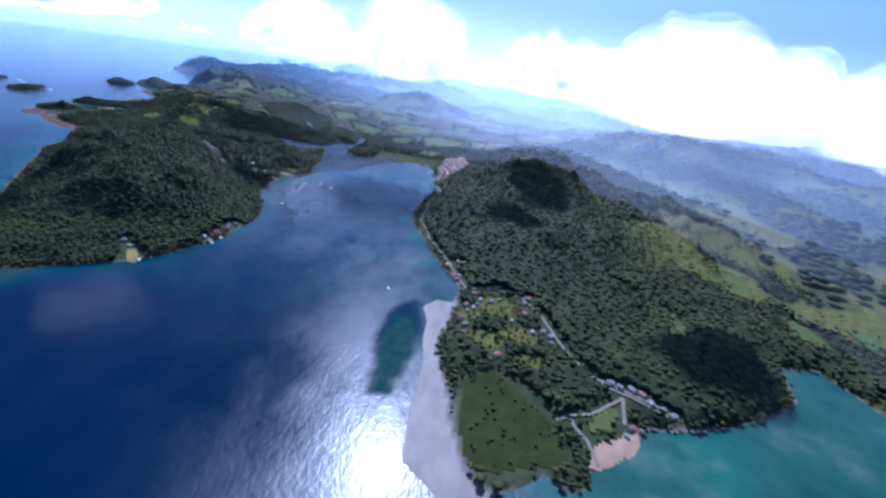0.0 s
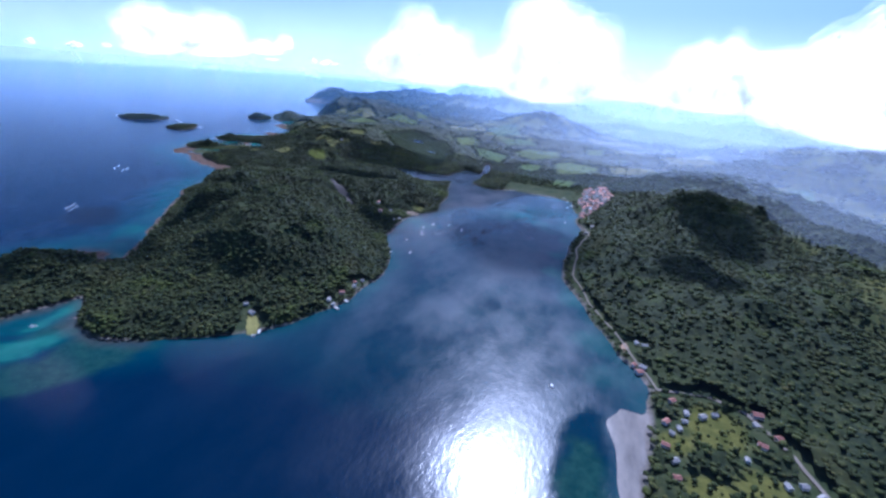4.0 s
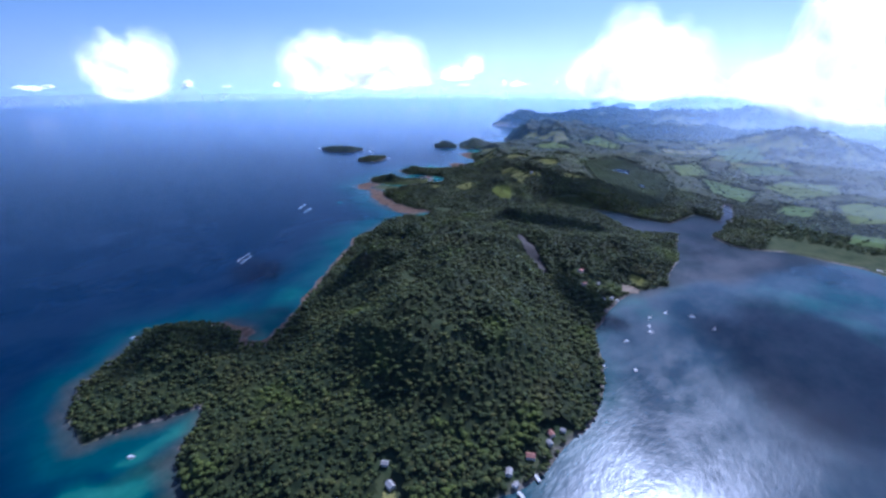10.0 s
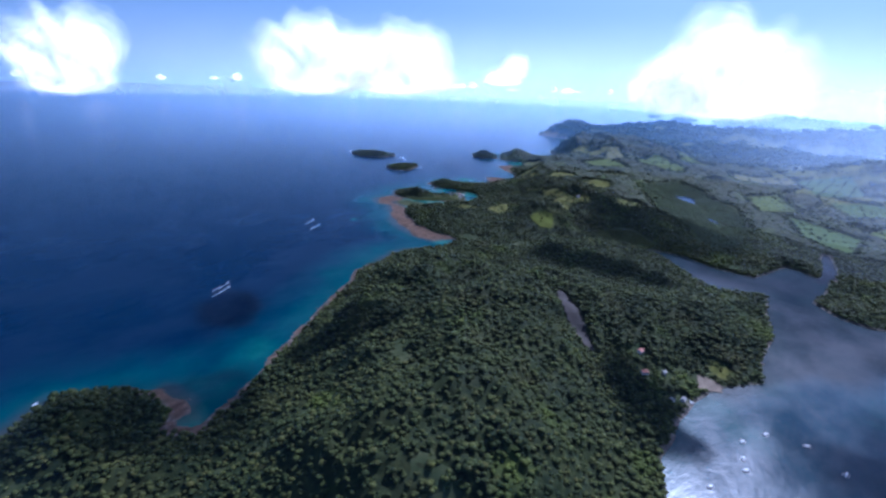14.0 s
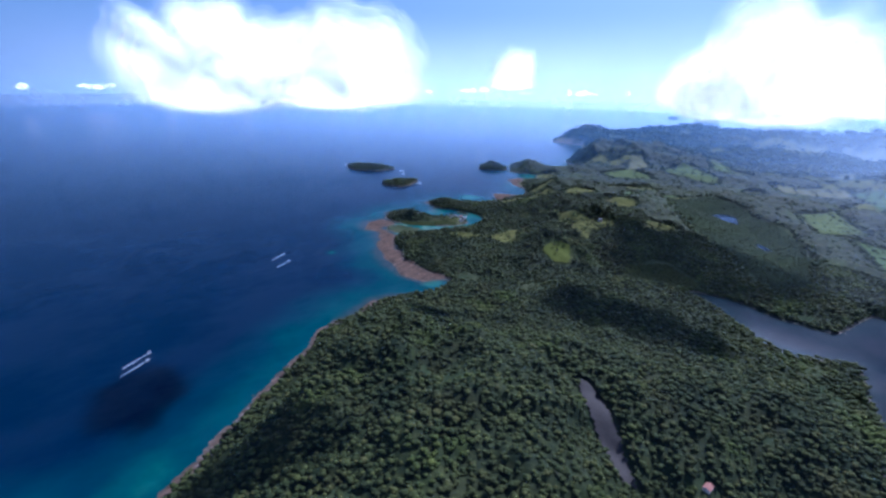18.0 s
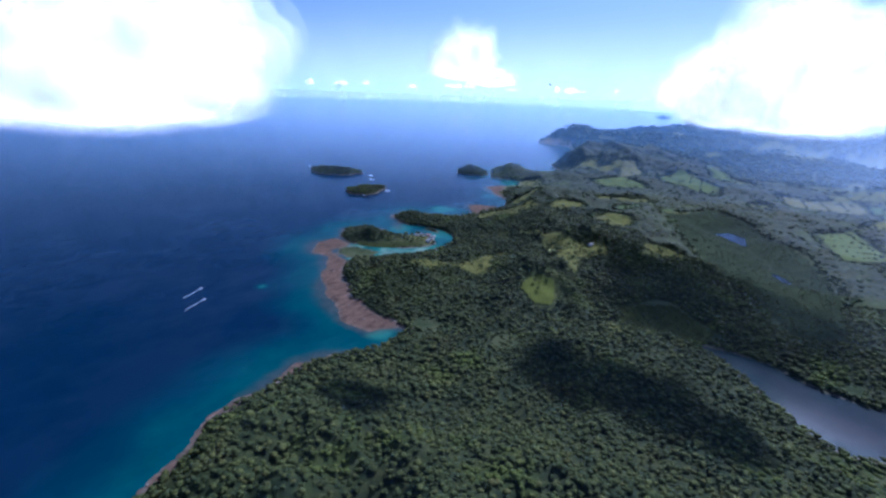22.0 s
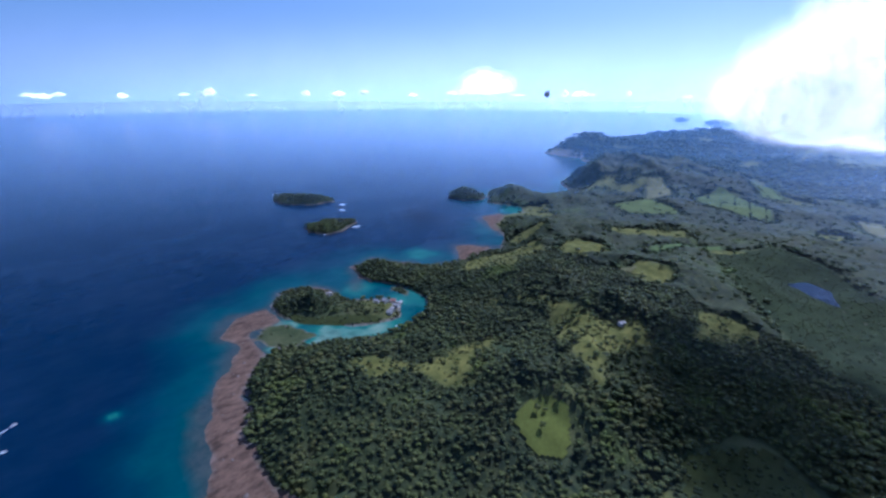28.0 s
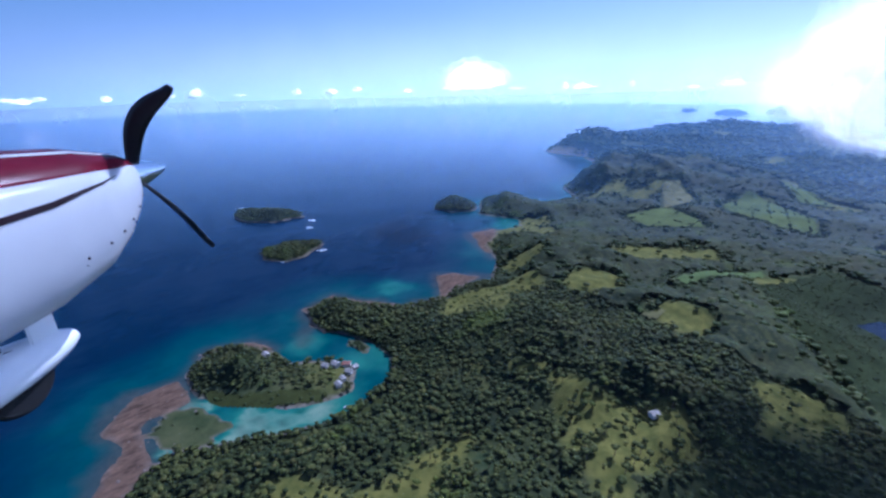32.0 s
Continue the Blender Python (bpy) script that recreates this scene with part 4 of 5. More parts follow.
hx, hy = [], []
for k, (p, _) in enumerate(FIELDS[:-1]):
    q = np.array(p, float)
    a, b = scatter(q[:, 0].min(), q[:, 0].max(), q[:, 1].min(), q[:, 1].max(), 3.0, 0.8)
    along, across = a * math.cos(0.5 + 0.35 * k) + b * math.sin(0.5 + 0.35 * k), b * math.cos(0.5 + 0.35 * k) - a * math.sin(0.5 + 0.35 * k)
    line = (across + 5 * fbm(a, b, 40, 2, 5)) % (21 + 5 * (k % 4)) < 2.4
    line |= (along + 5 * fbm(a, b, 40, 2, 6)) % (58 + 9 * (k % 3)) < 2.2
    keep = (inside(p, a, b) > 0.5) & line & (rng.random(len(a)) < 0.8)
    hx, hy = np.r_[hx, a[keep]], np.r_[hy, b[keep]]
forest("hedge", "far", hx, hy, height(hx, hy), 1.0 + 1.6 * rng.random(len(hx)) ** 2, LEAF_FAR, "dark green hedges and trees between small fields")


def island(poly, top, label, gap=4.6):
    """A small wooded island with a rocky foot."""
    px, py = np.array(poly, float).T
    ix, iy, f = sheet(np.arange(px.min() - 14, px.max() + 14, 3.0), np.arange(py.min() - 14, py.max() + 14, 3.0))
    wx, wy = wobble(ix, iy)
    d = inside(poly, wx, wy)
    z = np.where(d > 0, 0.3 + step(0, 4, d) * 1.5 + step(2, 32, d) * top * (0.6 + 0.6 * fbm(ix, iy, 40, 3, 5)) * 0.8, -0.2 + d * 0.12)
    keep = (z[f] > -1.2).any(1)
    u, inv = np.unique(f[keep], return_inverse=True)
    base = mesh_from("island", np.stack([ix, iy, z], 1)[u], inv.reshape(-1, 4), GROUND, True, None, {"grass": u * 0.0, "shore": 1 - step(0.5, 3, d[u]), "reef": (d[u] < 0) * 0.4})
    tagged(base, label, "island")
    x, y = scatter(px.min(), px.max(), py.min(), py.max(), gap)
    wx, wy = wobble(x, y)
    dd = inside(poly, wx, wy)
    k = dd > 0.8
    zz = 1.8 + step(2, 32, dd) * top * (0.6 + 0.6 * fbm(x, y, 40, 3, 5)) * 0.8
    woods = forest("canopy", "mid" if gap < 8 else "far", x[k], y[k], zz[k], gap * (0.55 + 0.4 * rng.random(k.sum())), LEAF, "")
    woods.parent = base
    for key in ("category", "label"):
        if key in woods:
            del woods[key]


for poly, top in ISLANDS:
    island(poly, top, "small wooded island with a pale rocky shore")
for poly, top in FAR_ISLANDS:
    island(poly, top, "distant low wooded island in the haze", 9)


# ---- clouds ----
ICO4, ICO5 = ico(4), ico(5)


def cloud(x, y, z, hx, hy, hz, lumps, skins, seed, label="heaped white cumulus cloud with a flat base", ball=None):
    """A heap of rounded lumps on a flat base, in ragged skins of droplets."""
    r = np.random.default_rng(seed)
    a, e = r.random(lumps) * 6.283, np.arcsin(r.random(lumps) ** 0.8)
    u = np.stack([np.cos(a) * np.cos(e), np.sin(a) * np.cos(e), np.sin(e)], 1)
    wide, tall = 0.2 + 0.32 * r.random(lumps) ** 1.4, 0.8 + 0.3 * r.random(lumps) * (0.75 + 0.25 * np.sin(2 * a + seed))
    top = tagged(new("cloud"), label, "cloud", "clouds")
    top.matrix_basis = pose(x, y, z)
    n_skins = len(skins)
    for k, mat in enumerate(skins):
        grow = 1.26 - 0.4 * k / (n_skins - 1)
        v, f = ball or ICO4
        angle = np.arccos(np.clip(v @ u.T, -1, 1)) / wide
        reach = np.maximum(0.68, (tall * np.sqrt(np.clip(1 - 0.55 * np.minimum(angle, 1.3) ** 2, 0, 1))).max(1))
        n = fbm(v[:, 0] * 3 + v[:, 2] * 2 + seed, v[:, 1] * 3 - v[:, 2] * 2 + k * 1.5, 0.7, 4, seed)
        p = v * (reach * grow * (0.9 + 0.2 * n))[:, None] * (hx, hy, hz)
        p[:, 2] = np.where(p[:, 2] < 0, p[:, 2] * 0.22, p[:, 2])
        mesh_from(LAYERS[k if n_skins > 3 else 3 + 2 * k], p, f, mat, True, top)
    return top


# x, y, base, half width, half depth, height, lumps
HEAPS = [(-535, 1235, 180, 125, 90, 125, 60), (-185, 872, 186, 100, 75, 125, 50), (60, 960, 185, 80, 60, 90, 34), (520, 1450, 140, 300, 140, 230, 70), (1250, 1250, 110, 300, 200, 320, 70)]
HEAPS += [(1400, 1500, 120, 400, 200, 300, 60), (2100, 700, 60, 300, 500, 420, 70), (1300, 2600, 60, 600, 300, 380, 70), (700, 3300, 60, 600, 250, 330, 60), (-1118, 1371, 196, 62, 34, 34, 50)]
# unseen clouds added overhead to shade these places: x, y, half width, half depth
SHADES = [(-540, 824, 50, 40), (-490, 846, 50, 40), (-442, 846, 36, 30), (-350, 640, 46, 34), (-600, 664, 33, 33), (-540, 500, 30, 24), (-668, 484, 44, 34), (215, 350, 52, 58), (50, 610, 50, 50)]
ADDED_CLOUDS = [(x + 480 * sun_dir.x / sun_dir.z, y + 480 * sun_dir.y / sun_dir.z, 480, hx, hy, 20, 30) for x, y, hx, hy in SHADES]
VEILS = [(-592, 1195, 178, 70, 52, 88, 40), (-533, 702, 215, 18, 16, 17, 60), (-563, 590, 204, 58, 46, 42, 50), (-588, 540, 203, 50, 44, 46, 50), (-690, 400, 198, 44, 36, 48, 26)]
# the unseen shade clouds take the same cumulus label as the visible heaps
for k, row in enumerate(HEAPS + ADDED_CLOUDS):
    cloud(*row, CLOUD_SKINS if row in HEAPS[1:-1] else VEIL_SKINS if row is HEAPS[0] else ROW_SKINS if row is HEAPS[-1] else SHADE_SKINS, 40 + k, ball=ICO5 if row in HEAPS[:3] else ICO4)
for k in range(34):
    a = radians(110 + 2.4 * k + 2.6 * math.sin(5.1 * k))
    cloud(-290 + 3900 * math.cos(a), 410 + 3900 * math.sin(a), 118 + 8 * math.sin(2.3 * k), 46 + 32 * math.sin(1.7 * k), 36, 25 + 15 * math.sin(2.9 * k), 26, ROW_SKINS, 130 + k, "small white cumulus cloud low over the horizon")
for k, row in enumerate(VEILS):
    cloud(*row, FAINT_SKINS if k == 1 else VEIL_SKINS, 90 + k, "thin hazy white cloud with soft edges", ICO5)


# ---- haze, imitated by see-through rings ----
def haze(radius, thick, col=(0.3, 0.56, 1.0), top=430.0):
    """A translucent ring round the place that stands in for sea haze."""
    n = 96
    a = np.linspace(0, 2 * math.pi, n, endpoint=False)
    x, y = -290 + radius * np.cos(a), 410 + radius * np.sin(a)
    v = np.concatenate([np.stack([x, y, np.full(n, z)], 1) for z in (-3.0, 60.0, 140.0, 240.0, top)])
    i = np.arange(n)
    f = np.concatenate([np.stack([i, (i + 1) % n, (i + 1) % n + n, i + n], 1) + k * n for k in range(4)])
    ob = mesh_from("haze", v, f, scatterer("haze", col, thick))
    return tagged(ob, "translucent ring imitating thin bluish sea haze", "haze", kind="structure")


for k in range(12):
    haze(1110 * 1.12 ** k, haze_sheet_opacity(0.014 + 0.0042 * k, 320.0, 0.62, 0.3))
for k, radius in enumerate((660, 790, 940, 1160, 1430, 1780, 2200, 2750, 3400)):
    haze(radius, haze_sheet_opacity(0.07 + 0.009 * k, 300.0, 0.0, 1.0), (0.58, 0.68, 0.84))
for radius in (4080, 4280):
    haze(radius, haze_sheet_opacity(0.15, 760.0, 1.0, 0.2), (0.84, 0.88, 0.95), 780.0)

# flat see-through sheet whose pale blue imitates haze over everything below
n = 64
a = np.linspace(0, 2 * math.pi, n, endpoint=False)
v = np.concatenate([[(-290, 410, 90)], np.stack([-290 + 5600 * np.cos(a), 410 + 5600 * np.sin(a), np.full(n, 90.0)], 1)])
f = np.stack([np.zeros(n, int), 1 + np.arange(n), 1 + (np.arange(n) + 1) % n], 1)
tagged(mesh_from("low_haze_sheet", v, f, scatterer("low haze sheet", (0.3, 0.5, 0.95), lambda k: k.math("ADD", k.math("MULTIPLY", k.noise(0.003, 2), 0.0016), 0.0009))), "translucent sheet imitating thin bluish haze over sea and forest", "haze", kind="structure")

# ---- draped surfaces ----
def drape(name, poly, cell, lift, mat, label, category):
    px, py = np.array(poly, float).T
    x, y, f = sheet(np.arange(px.min() - cell, px.max() + cell, cell), np.arange(py.min() - cell, py.max() + cell, cell))
    d = inside(poly, x + 3 * (fbm(x, y, 20, 2, 4) - 0.5), y)
    keep = (d[f] > 0).all(1)
    u, inv = np.unique(f[keep], return_inverse=True)
    if len(u) < 4:
        return None
    ob = mesh_from(name, np.stack([x[u], y[u], height(x[u], y[u]) + lift], 1), inv.reshape(-1, 4), mat)
    return tagged(ob, label, category, kind="structure")


def ribbon(name, pts, width, lift, mat, label):
    """A road or track laid over the ground."""
    out = []
    for (x0, y0), (x1, y1) in zip(pts, pts[1:]):
        n = max(2, int(math.hypot(x1 - x0, y1 - y0) / 4))
        out += [(x0 + (x1 - x0) * k / n, y0 + (y1 - y0) * k / n) for k in range(n)]
    p = np.array(out + [pts[-1]], float)
    p += np.stack([fbm(p[:, 0], p[:, 1], 30, 2, 8), fbm(p[:, 0], p[:, 1], 30, 2, 9)], 1) * 5 - 2.5
    t = np.gradient(p, axis=0)
    t /= np.linalg.norm(t, axis=1)[:, None]
    side = np.stack([-t[:, 1], t[:, 0]], 1) * width / 2
    n = len(p)
    xy = np.concatenate([p - side, p, p + side])
    z = np.tile(np.maximum.reduce([height(*q.T) for q in (p - side, p, p + side)]), 3) + lift
    i = np.arange(n - 1)
    f = np.concatenate([np.stack([i, i + 1, i + 1 + n, i + n], 1), np.stack([i + n, i + 1 + n, i + 1 + 2 * n, i + 2 * n], 1)])
    return tagged(mesh_from(name, np.c_[xy, z], f[:, ::-1], mat), label, "road", kind="structure")


for k, (poly, kind) in enumerate(FIELDS):
    drape("field", poly, 2.2 if poly is MEADOW else 4.0, 1.1, MEADOW_GRASS if poly is MEADOW else (FIELD, FIELD_B, FIELD_C)[kind], ("bright green pasture", "flat green paddy field", "dry yellowish field")[kind], "field")
for poly, mat in zip(MARSHES, (REEDS, MARSH, REEDS)):
    drape("marsh", poly, 4.0, 0.4, mat, "flat olive green mangrove marsh", "marsh")
ribbon("coast_road", ROADS[0], 1.7, 0.6, DIRT, "pale dirt road along the bay shore")
ribbon("village_road", ROADS[1], 2.6, 0.8, DIRT, "pale village road lined with houses")
for pts in TRACKS:
    ribbon("track", pts, 2.6, 0.7, DIRT, "narrow pale dirt track")
drape("mud_creek", MUD_CREEK, 2.0, 1.6, MUD, "brown muddy creek among the trees", "creek")
drape("bare_patch", BARE_PATCH, 1.5, 0.8, EARTH, "pale bare earth beside the bay shore", "bare earth")
drape("quarry", QUARRY, 3.0, 0.5, SAND, "bare tan earth on the point", "bare earth")
drape("yard", [(-331, 372), (-323, 376), (-312, 367), (-306, 356), (-313, 351), (-322, 359)], 1.5, 0.6, YARD, "yellowish mown yard above the shore", "yard")
for poly in FRINGE:
    drape("mangrove_fringe", poly, 2.5, 0.5, REEDS, "low olive mangrove fringe", "marsh")
drape("beach", [(-33, 482), (-28, 466), (-22, 468), (-24, 482)], 1.5, 0.4, SAND, "small pale beach beside the road", "beach")


# ---- settlements ----
def box(bm, x0, x1, y0, y1, z0, z1):
    m = Matrix.Translation(((x0 + x1) / 2, (y0 + y1) / 2, (z0 + z1) / 2)) @ Matrix.Diagonal((x1 - x0, y1 - y0, z1 - z0, 1))
    return bmesh.ops.create_cube(bm, size=1.0, matrix=m)


def slab(name, size, at, mat, parent=None, bevel=0.0, label=""):
    bm = bmesh.new()
    x, y, z = at
    a, b, c = (q / 2 for q in size)
    box(bm, x - a, x + a, y - b, y + b, z - c, z + c)
    if bevel:
        bmesh.ops.bevel(bm, geom=bm.edges[:], offset=bevel, segments=2, affect="EDGES")
    return part(name, bm, mat, parent, label)


def gable(w, d, rise, over, thick):
    bm = bmesh.new()
    a, b = w / 2 + over, d / 2 + over
    ends = []
    for x in (-a, a):
        ends.append([bm.verts.new((x, y, z)) for y, z in ((-b, -0.25), (0, rise), (b, -0.25), (b, -0.25 - thick), (0, rise - thick), (-b, -0.25 - thick))])
    n = 6
    for k in range(n):
        bm.faces.new((ends[0][k], ends[0][(k + 1) % n], ends[1][(k + 1) % n], ends[1][k]))
    bm.faces.new(ends[0][::-1])
    bm.faces.new(ends[1])
    bmesh.ops.recalc_face_normals(bm, faces=bm.faces[:])
    return bm


def house(w, d, h, roof, label):
    """A low house with gabled walls, sheet roof, door and windows."""
    top = tagged(new("house"), label, "house", "houses of the shore villages")
    bm = bmesh.new()
    box(bm, -w / 2, w / 2, -d / 2, d / 2, -1.2, h)
    up = [v for v in bm.verts if v.co.z > 0]
    for x in (-w / 2, w / 2):
        q = sorted((v for v in up if abs(v.co.x - x) < 0.01), key=lambda v: v.co.y)
        tip = bm.verts.new((x, 0, h + d * 0.22))
        bm.faces.new((q[0], q[1], tip))
    part("wall", bm, PLASTER, top)
    r = part("roof", gable(w, d, d * 0.24 + 0.1, 0.5, 0.12), roof, top)
    r.location.z = h + 0.12
    slab("ridge", (w + 1.0, 0.35, 0.12), (0, 0, h + d * 0.24 + 0.26), roof, top)
    slab("door", (0.9, 0.08, 2.0), (0.4, -d / 2 - 0.03, 1.0), WOOD, top)
    for x in (-w * 0.3, w * 0.32):
        win = slab("window", (1.1, 0.06, 0.9), (x, -d / 2 - 0.02, 1.5), GLASS_DARK, top)
        slab("sill", (1.3, 0.16, 0.07), (x, -d / 2 - 0.07, 1.0), PLASTER, win)
    return top


KINDS = [house(8, 6, 2.7, ROOF_GREY, "plastered house with a pale zinc roof"), house(9, 6.5, 2.8, ROOF_RED, "plastered house with a rusty red sheet roof"), house(7, 5.5, 2.6, ROOF_GREY, "small house with a grey zinc roof"), house(12, 8, 3.4, ROOF_RED, "large house with a rusty red roof"), house(8, 6, 2.7, ROOF_BLUE, "house with a faded blue roof")]
random.seed(5)
town = []
for _ in range(2500):
    x, y = random.uniform(-112, -42), random.uniform(815, 1056)
    if inside([(-97, 1021), (-61, 1057), (-43, 981), (-63, 896), (-85, 838), (-92, 820), (-94, 900), (-104, 935)], np.array([x]), np.array([y]))[0] > 2 and all(math.hypot(x - a, y - b) > 6.9 for a, b, _ in town):
        town.append((x, y, random.choice((0, 1, 1, 1, 2, 2, 3, 4))))
free = set(range(len(KINDS)))
for x, y, k in HOMES + town:
    m = pose(x, y, float(height(x, y)[0]) + 0.9, 0, 0, random.uniform(0, 180)) @ Matrix.Scale(random.uniform(0.55, 0.8) * (0.72 if -400 < x < -250 else 0.8 if y < 500 else 1.0), 4)
    if k in free:
        KINDS[k].matrix_basis = m
        free.discard(k)
    else:
        copy_thing(KINDS[k], m).matrix_basis = m


def pier(x, y, turn, length, width):
    top = tagged(new("pier"), "concrete pier on posts at the water's edge", "pier")
    top.matrix_basis = pose(x, y, 0, 0, 0, turn)
    slab("deck", (length, width, 0.4), (length / 2, 0, 1.1), PLASTER, top, 0.05)
    for i in range(int(length // 5) + 1):
        for s in (-1, 1):
            slab("post", (0.4, 0.4, 3.0), (min(length - 0.4, 0.6 + 5 * i), s * (width / 2 - 0.4), -0.5), PLASTER, top)
    return top


pier(-98, 945, 172, 34, 9)
pier(-96, 905, 190, 16, 5)
pier(-309, 362, -60, 6, 2)
pier(-276, 421, -20, 5, 2)
pier(-275, 437, -30, 5, 2)


# ---- boats ----
def hull(bm, length, beam, depth):
    rings = []
    for k in range(9):
        u = k / 8
        w = beam / 2 * math.sin(math.pi * min(1, 0.16 + u * 0.78)) ** 0.6
        lift = 0.35 * depth * (2 * u - 1) ** 4
        x = (u - 0.5) * length
        rings.append([bm.verts.new((x, s * w * r, z)) for s, r, z in ((-1, 1, depth + lift), (-1, 0.75, depth * 0.3), (0, 0, -0.25 * depth + lift), (1, 0.75, depth * 0.3), (1, 1, depth + lift))])
    for a, b in zip(rings, rings[1:]):
        for k in range(4):
            bm.faces.new((a[k], b[k], b[k + 1], a[k + 1]))
        bm.faces.new((a[4], b[4], b[0], a[0]))
    bm.faces.new(rings[0])
    bm.faces.new(rings[-1][::-1])
    bmesh.ops.recalc_face_normals(bm, faces=bm.faces[:])


def boat(length, label):
    """An outrigger boat: hull, awning on posts, two floats on booms."""
    top = tagged(new("boat"), label, "boat", "boats on the bay")
    bm = bmesh.new()
    hull(bm, length, length * 0.2, length * 0.1)
    part("hull", bm, BOAT_WHITE, top)
    slab("awning", (length * 0.45, length * 0.2, 0.08), (-0.05 * length, 0, length * 0.25), BOAT_WHITE, top, 0.03, "white awning")
    for x in (-0.25, 0.15):
        for s in (-1, 1):
            slab("post", (0.07, 0.07, length * 0.16), (x * length, s * length * 0.085, length * 0.17), WOOD, top)
    for s in (-1, 1):
        slab("float", (length * 0.8, 0.16, 0.16), (0, s * length * 0.3, 0.1), BOAT_WHITE, top, 0.04)
    for x in (-0.25, 0.2):
        slab("boom", (0.09, length * 0.62, 0.09), (x * length, 0, length * 0.105), WOOD, top)
    return top


first = boat(4.6, "white outrigger boat moored in the bay")
moored = [(-326, 678, 20), (-281, 683, 70), (-289, 664, 80), (-284, 648, 100), (-280, 639, 60), (-269, 574, 110), (-260, 692, 50), (-239, 682, 90), (-289, 562, 80), (-77, 396, 120), (-811, 939, 60), (-120, 930, 40), (-115, 890, 70), (-462, 290, 40), (-110, 800, 60), (-290, 610, 70)]
for k, (x, y, a) in enumerate(moored):
    if k == 0:
        first.matrix_basis = pose(x, y, 0.1, 0, 0, a)
    else:
        copy_thing(first, pose(x, y, 0.1, 0, 0, a))


def wake(x, y, turn, length):
    """White foam trailing behind a boat."""
    n = 24
    u = np.linspace(0, 1, n)
    w = (0.3 + 0.55 * u) * (1 - 0.7 * u) * (0.7 + 0.6 * np.array([random.random() for _ in u]))
    v = np.concatenate([np.stack([-u * length, s * w, np.full(n, 0.12)], 1) for s in (-1, 0, 1)])
    v[n:2 * n, 2] = 0.3
    i = np.arange(n - 1)
    f = np.concatenate([np.stack([i + k * n, i + (k + 1) * n, i + 1 + (k + 1) * n, i + 1 + k * n], 1) for k in (0, 1)])
    ob = mesh_from("wake", v, f, FOAM)
    ob.matrix_basis = pose(x, y, 0, 0, 0, turn)
    tagged(ob, "white foam wake behind a speeding boat", "wake")


speed = boat(3.8, "white outrigger boat speeding over open water")
for k, (x, y, a) in enumerate(((-724, 496, 120), (-713, 493, 120), (-872, 672, 120), (-845, 667, 118))):
    m = pose(x, y, 0.15, 0, 0, a)
    if k == 0:
        speed.matrix_basis = m
    else:
        copy_thing(speed, m)
    d = Vector((math.cos(radians(a)), math.sin(radians(a))))
    wake(x - d.x * 3, y - d.y * 3, a, 20)


# ---- surf ----
def surf(x, y, turn, length, width, seed):
    """A ragged streak of white water where the swell breaks."""
    u, v, f = sheet(np.linspace(-0.5, 0.5, 22), np.linspace(-0.5, 0.5, 9))
    k = 1 - 4 * (u * u + v * v) + 1.7 * (fbm(u * length + seed, v * width, 2.2, 3, seed) - 0.5)
    keep = (k[f] > 0.12).all(1)
    used, inv = np.unique(f[keep], return_inverse=True)
    p = np.stack([u * length, v * width, 0.1 + 0.18 * np.clip(k, 0, 1)], 1)[used]
    ob = mesh_from("surf", p, inv.reshape(-1, 4), FOAM)
    ob.matrix_basis = pose(x, y, 0, 0, 0, turn)
    tagged(ob, "white surf breaking over shallow rocks", "surf", "surf along the reefs")


SURF = [(-1239, 1127, 30, 16, 7), (-1206, 1107, 40, 12, 6), (-1104, 1074, 60, 14, 6), (-1398, 1068, 100, 16, 6), (-1272, 1122, 50, 12, 5), (-700, 787, -30, 8, 3), (-689, 790, -20, 6, 3), (-674, 682, 70, 7, 3), (-671, 714, 60, 6, 3), (-612, 335, 110, 5, 2), (-1100, 1020, 60, 10, 4)]
for k, (x, y, turn, length, width) in enumerate(SURF):
    surf(x, y, turn, length, width, 200 + 3 * k)


# ---- single trees on the clearings ----
def tree(seed):
    r = np.random.default_rng(seed)
    top = tagged(new("tree"), "single broadleaf tree on a grassy clearing", "tree", "trees on the clearings")
    h, rad = 3.0 + 1.2 * r.random(), 2.1 + 0.8 * r.random()
    bm = bmesh.new()
    bmesh.ops.create_cone(bm, cap_ends=True, segments=7, radius1=0.28, radius2=0.14, depth=h + 1.5, matrix=Matrix.Translation((0, 0, h / 2 - 0.4)))
    part("trunk", bm, BARK, top)
    for k in range(3):
        a = k * 2.1 + r.random()
        bm = bmesh.new()
        bmesh.ops.create_cone(bm, cap_ends=True, segments=5, radius1=0.11, radius2=0.05, depth=1.9, matrix=Matrix.Translation((math.cos(a) * 0.6, math.sin(a) * 0.6, h + 0.3)) @ Matrix.Rotation(a, 4, "Z") @ Matrix.Rotation(0.7, 4, "Y"))
        part("limb", bm, BARK, top)
    v, f = CROWNS["near"][seed % 14]
    mesh_from("crown", v * (rad, rad, rad * 0.95) + (0, 0, h + 0.9), f, LEAF, True, top)
    return top


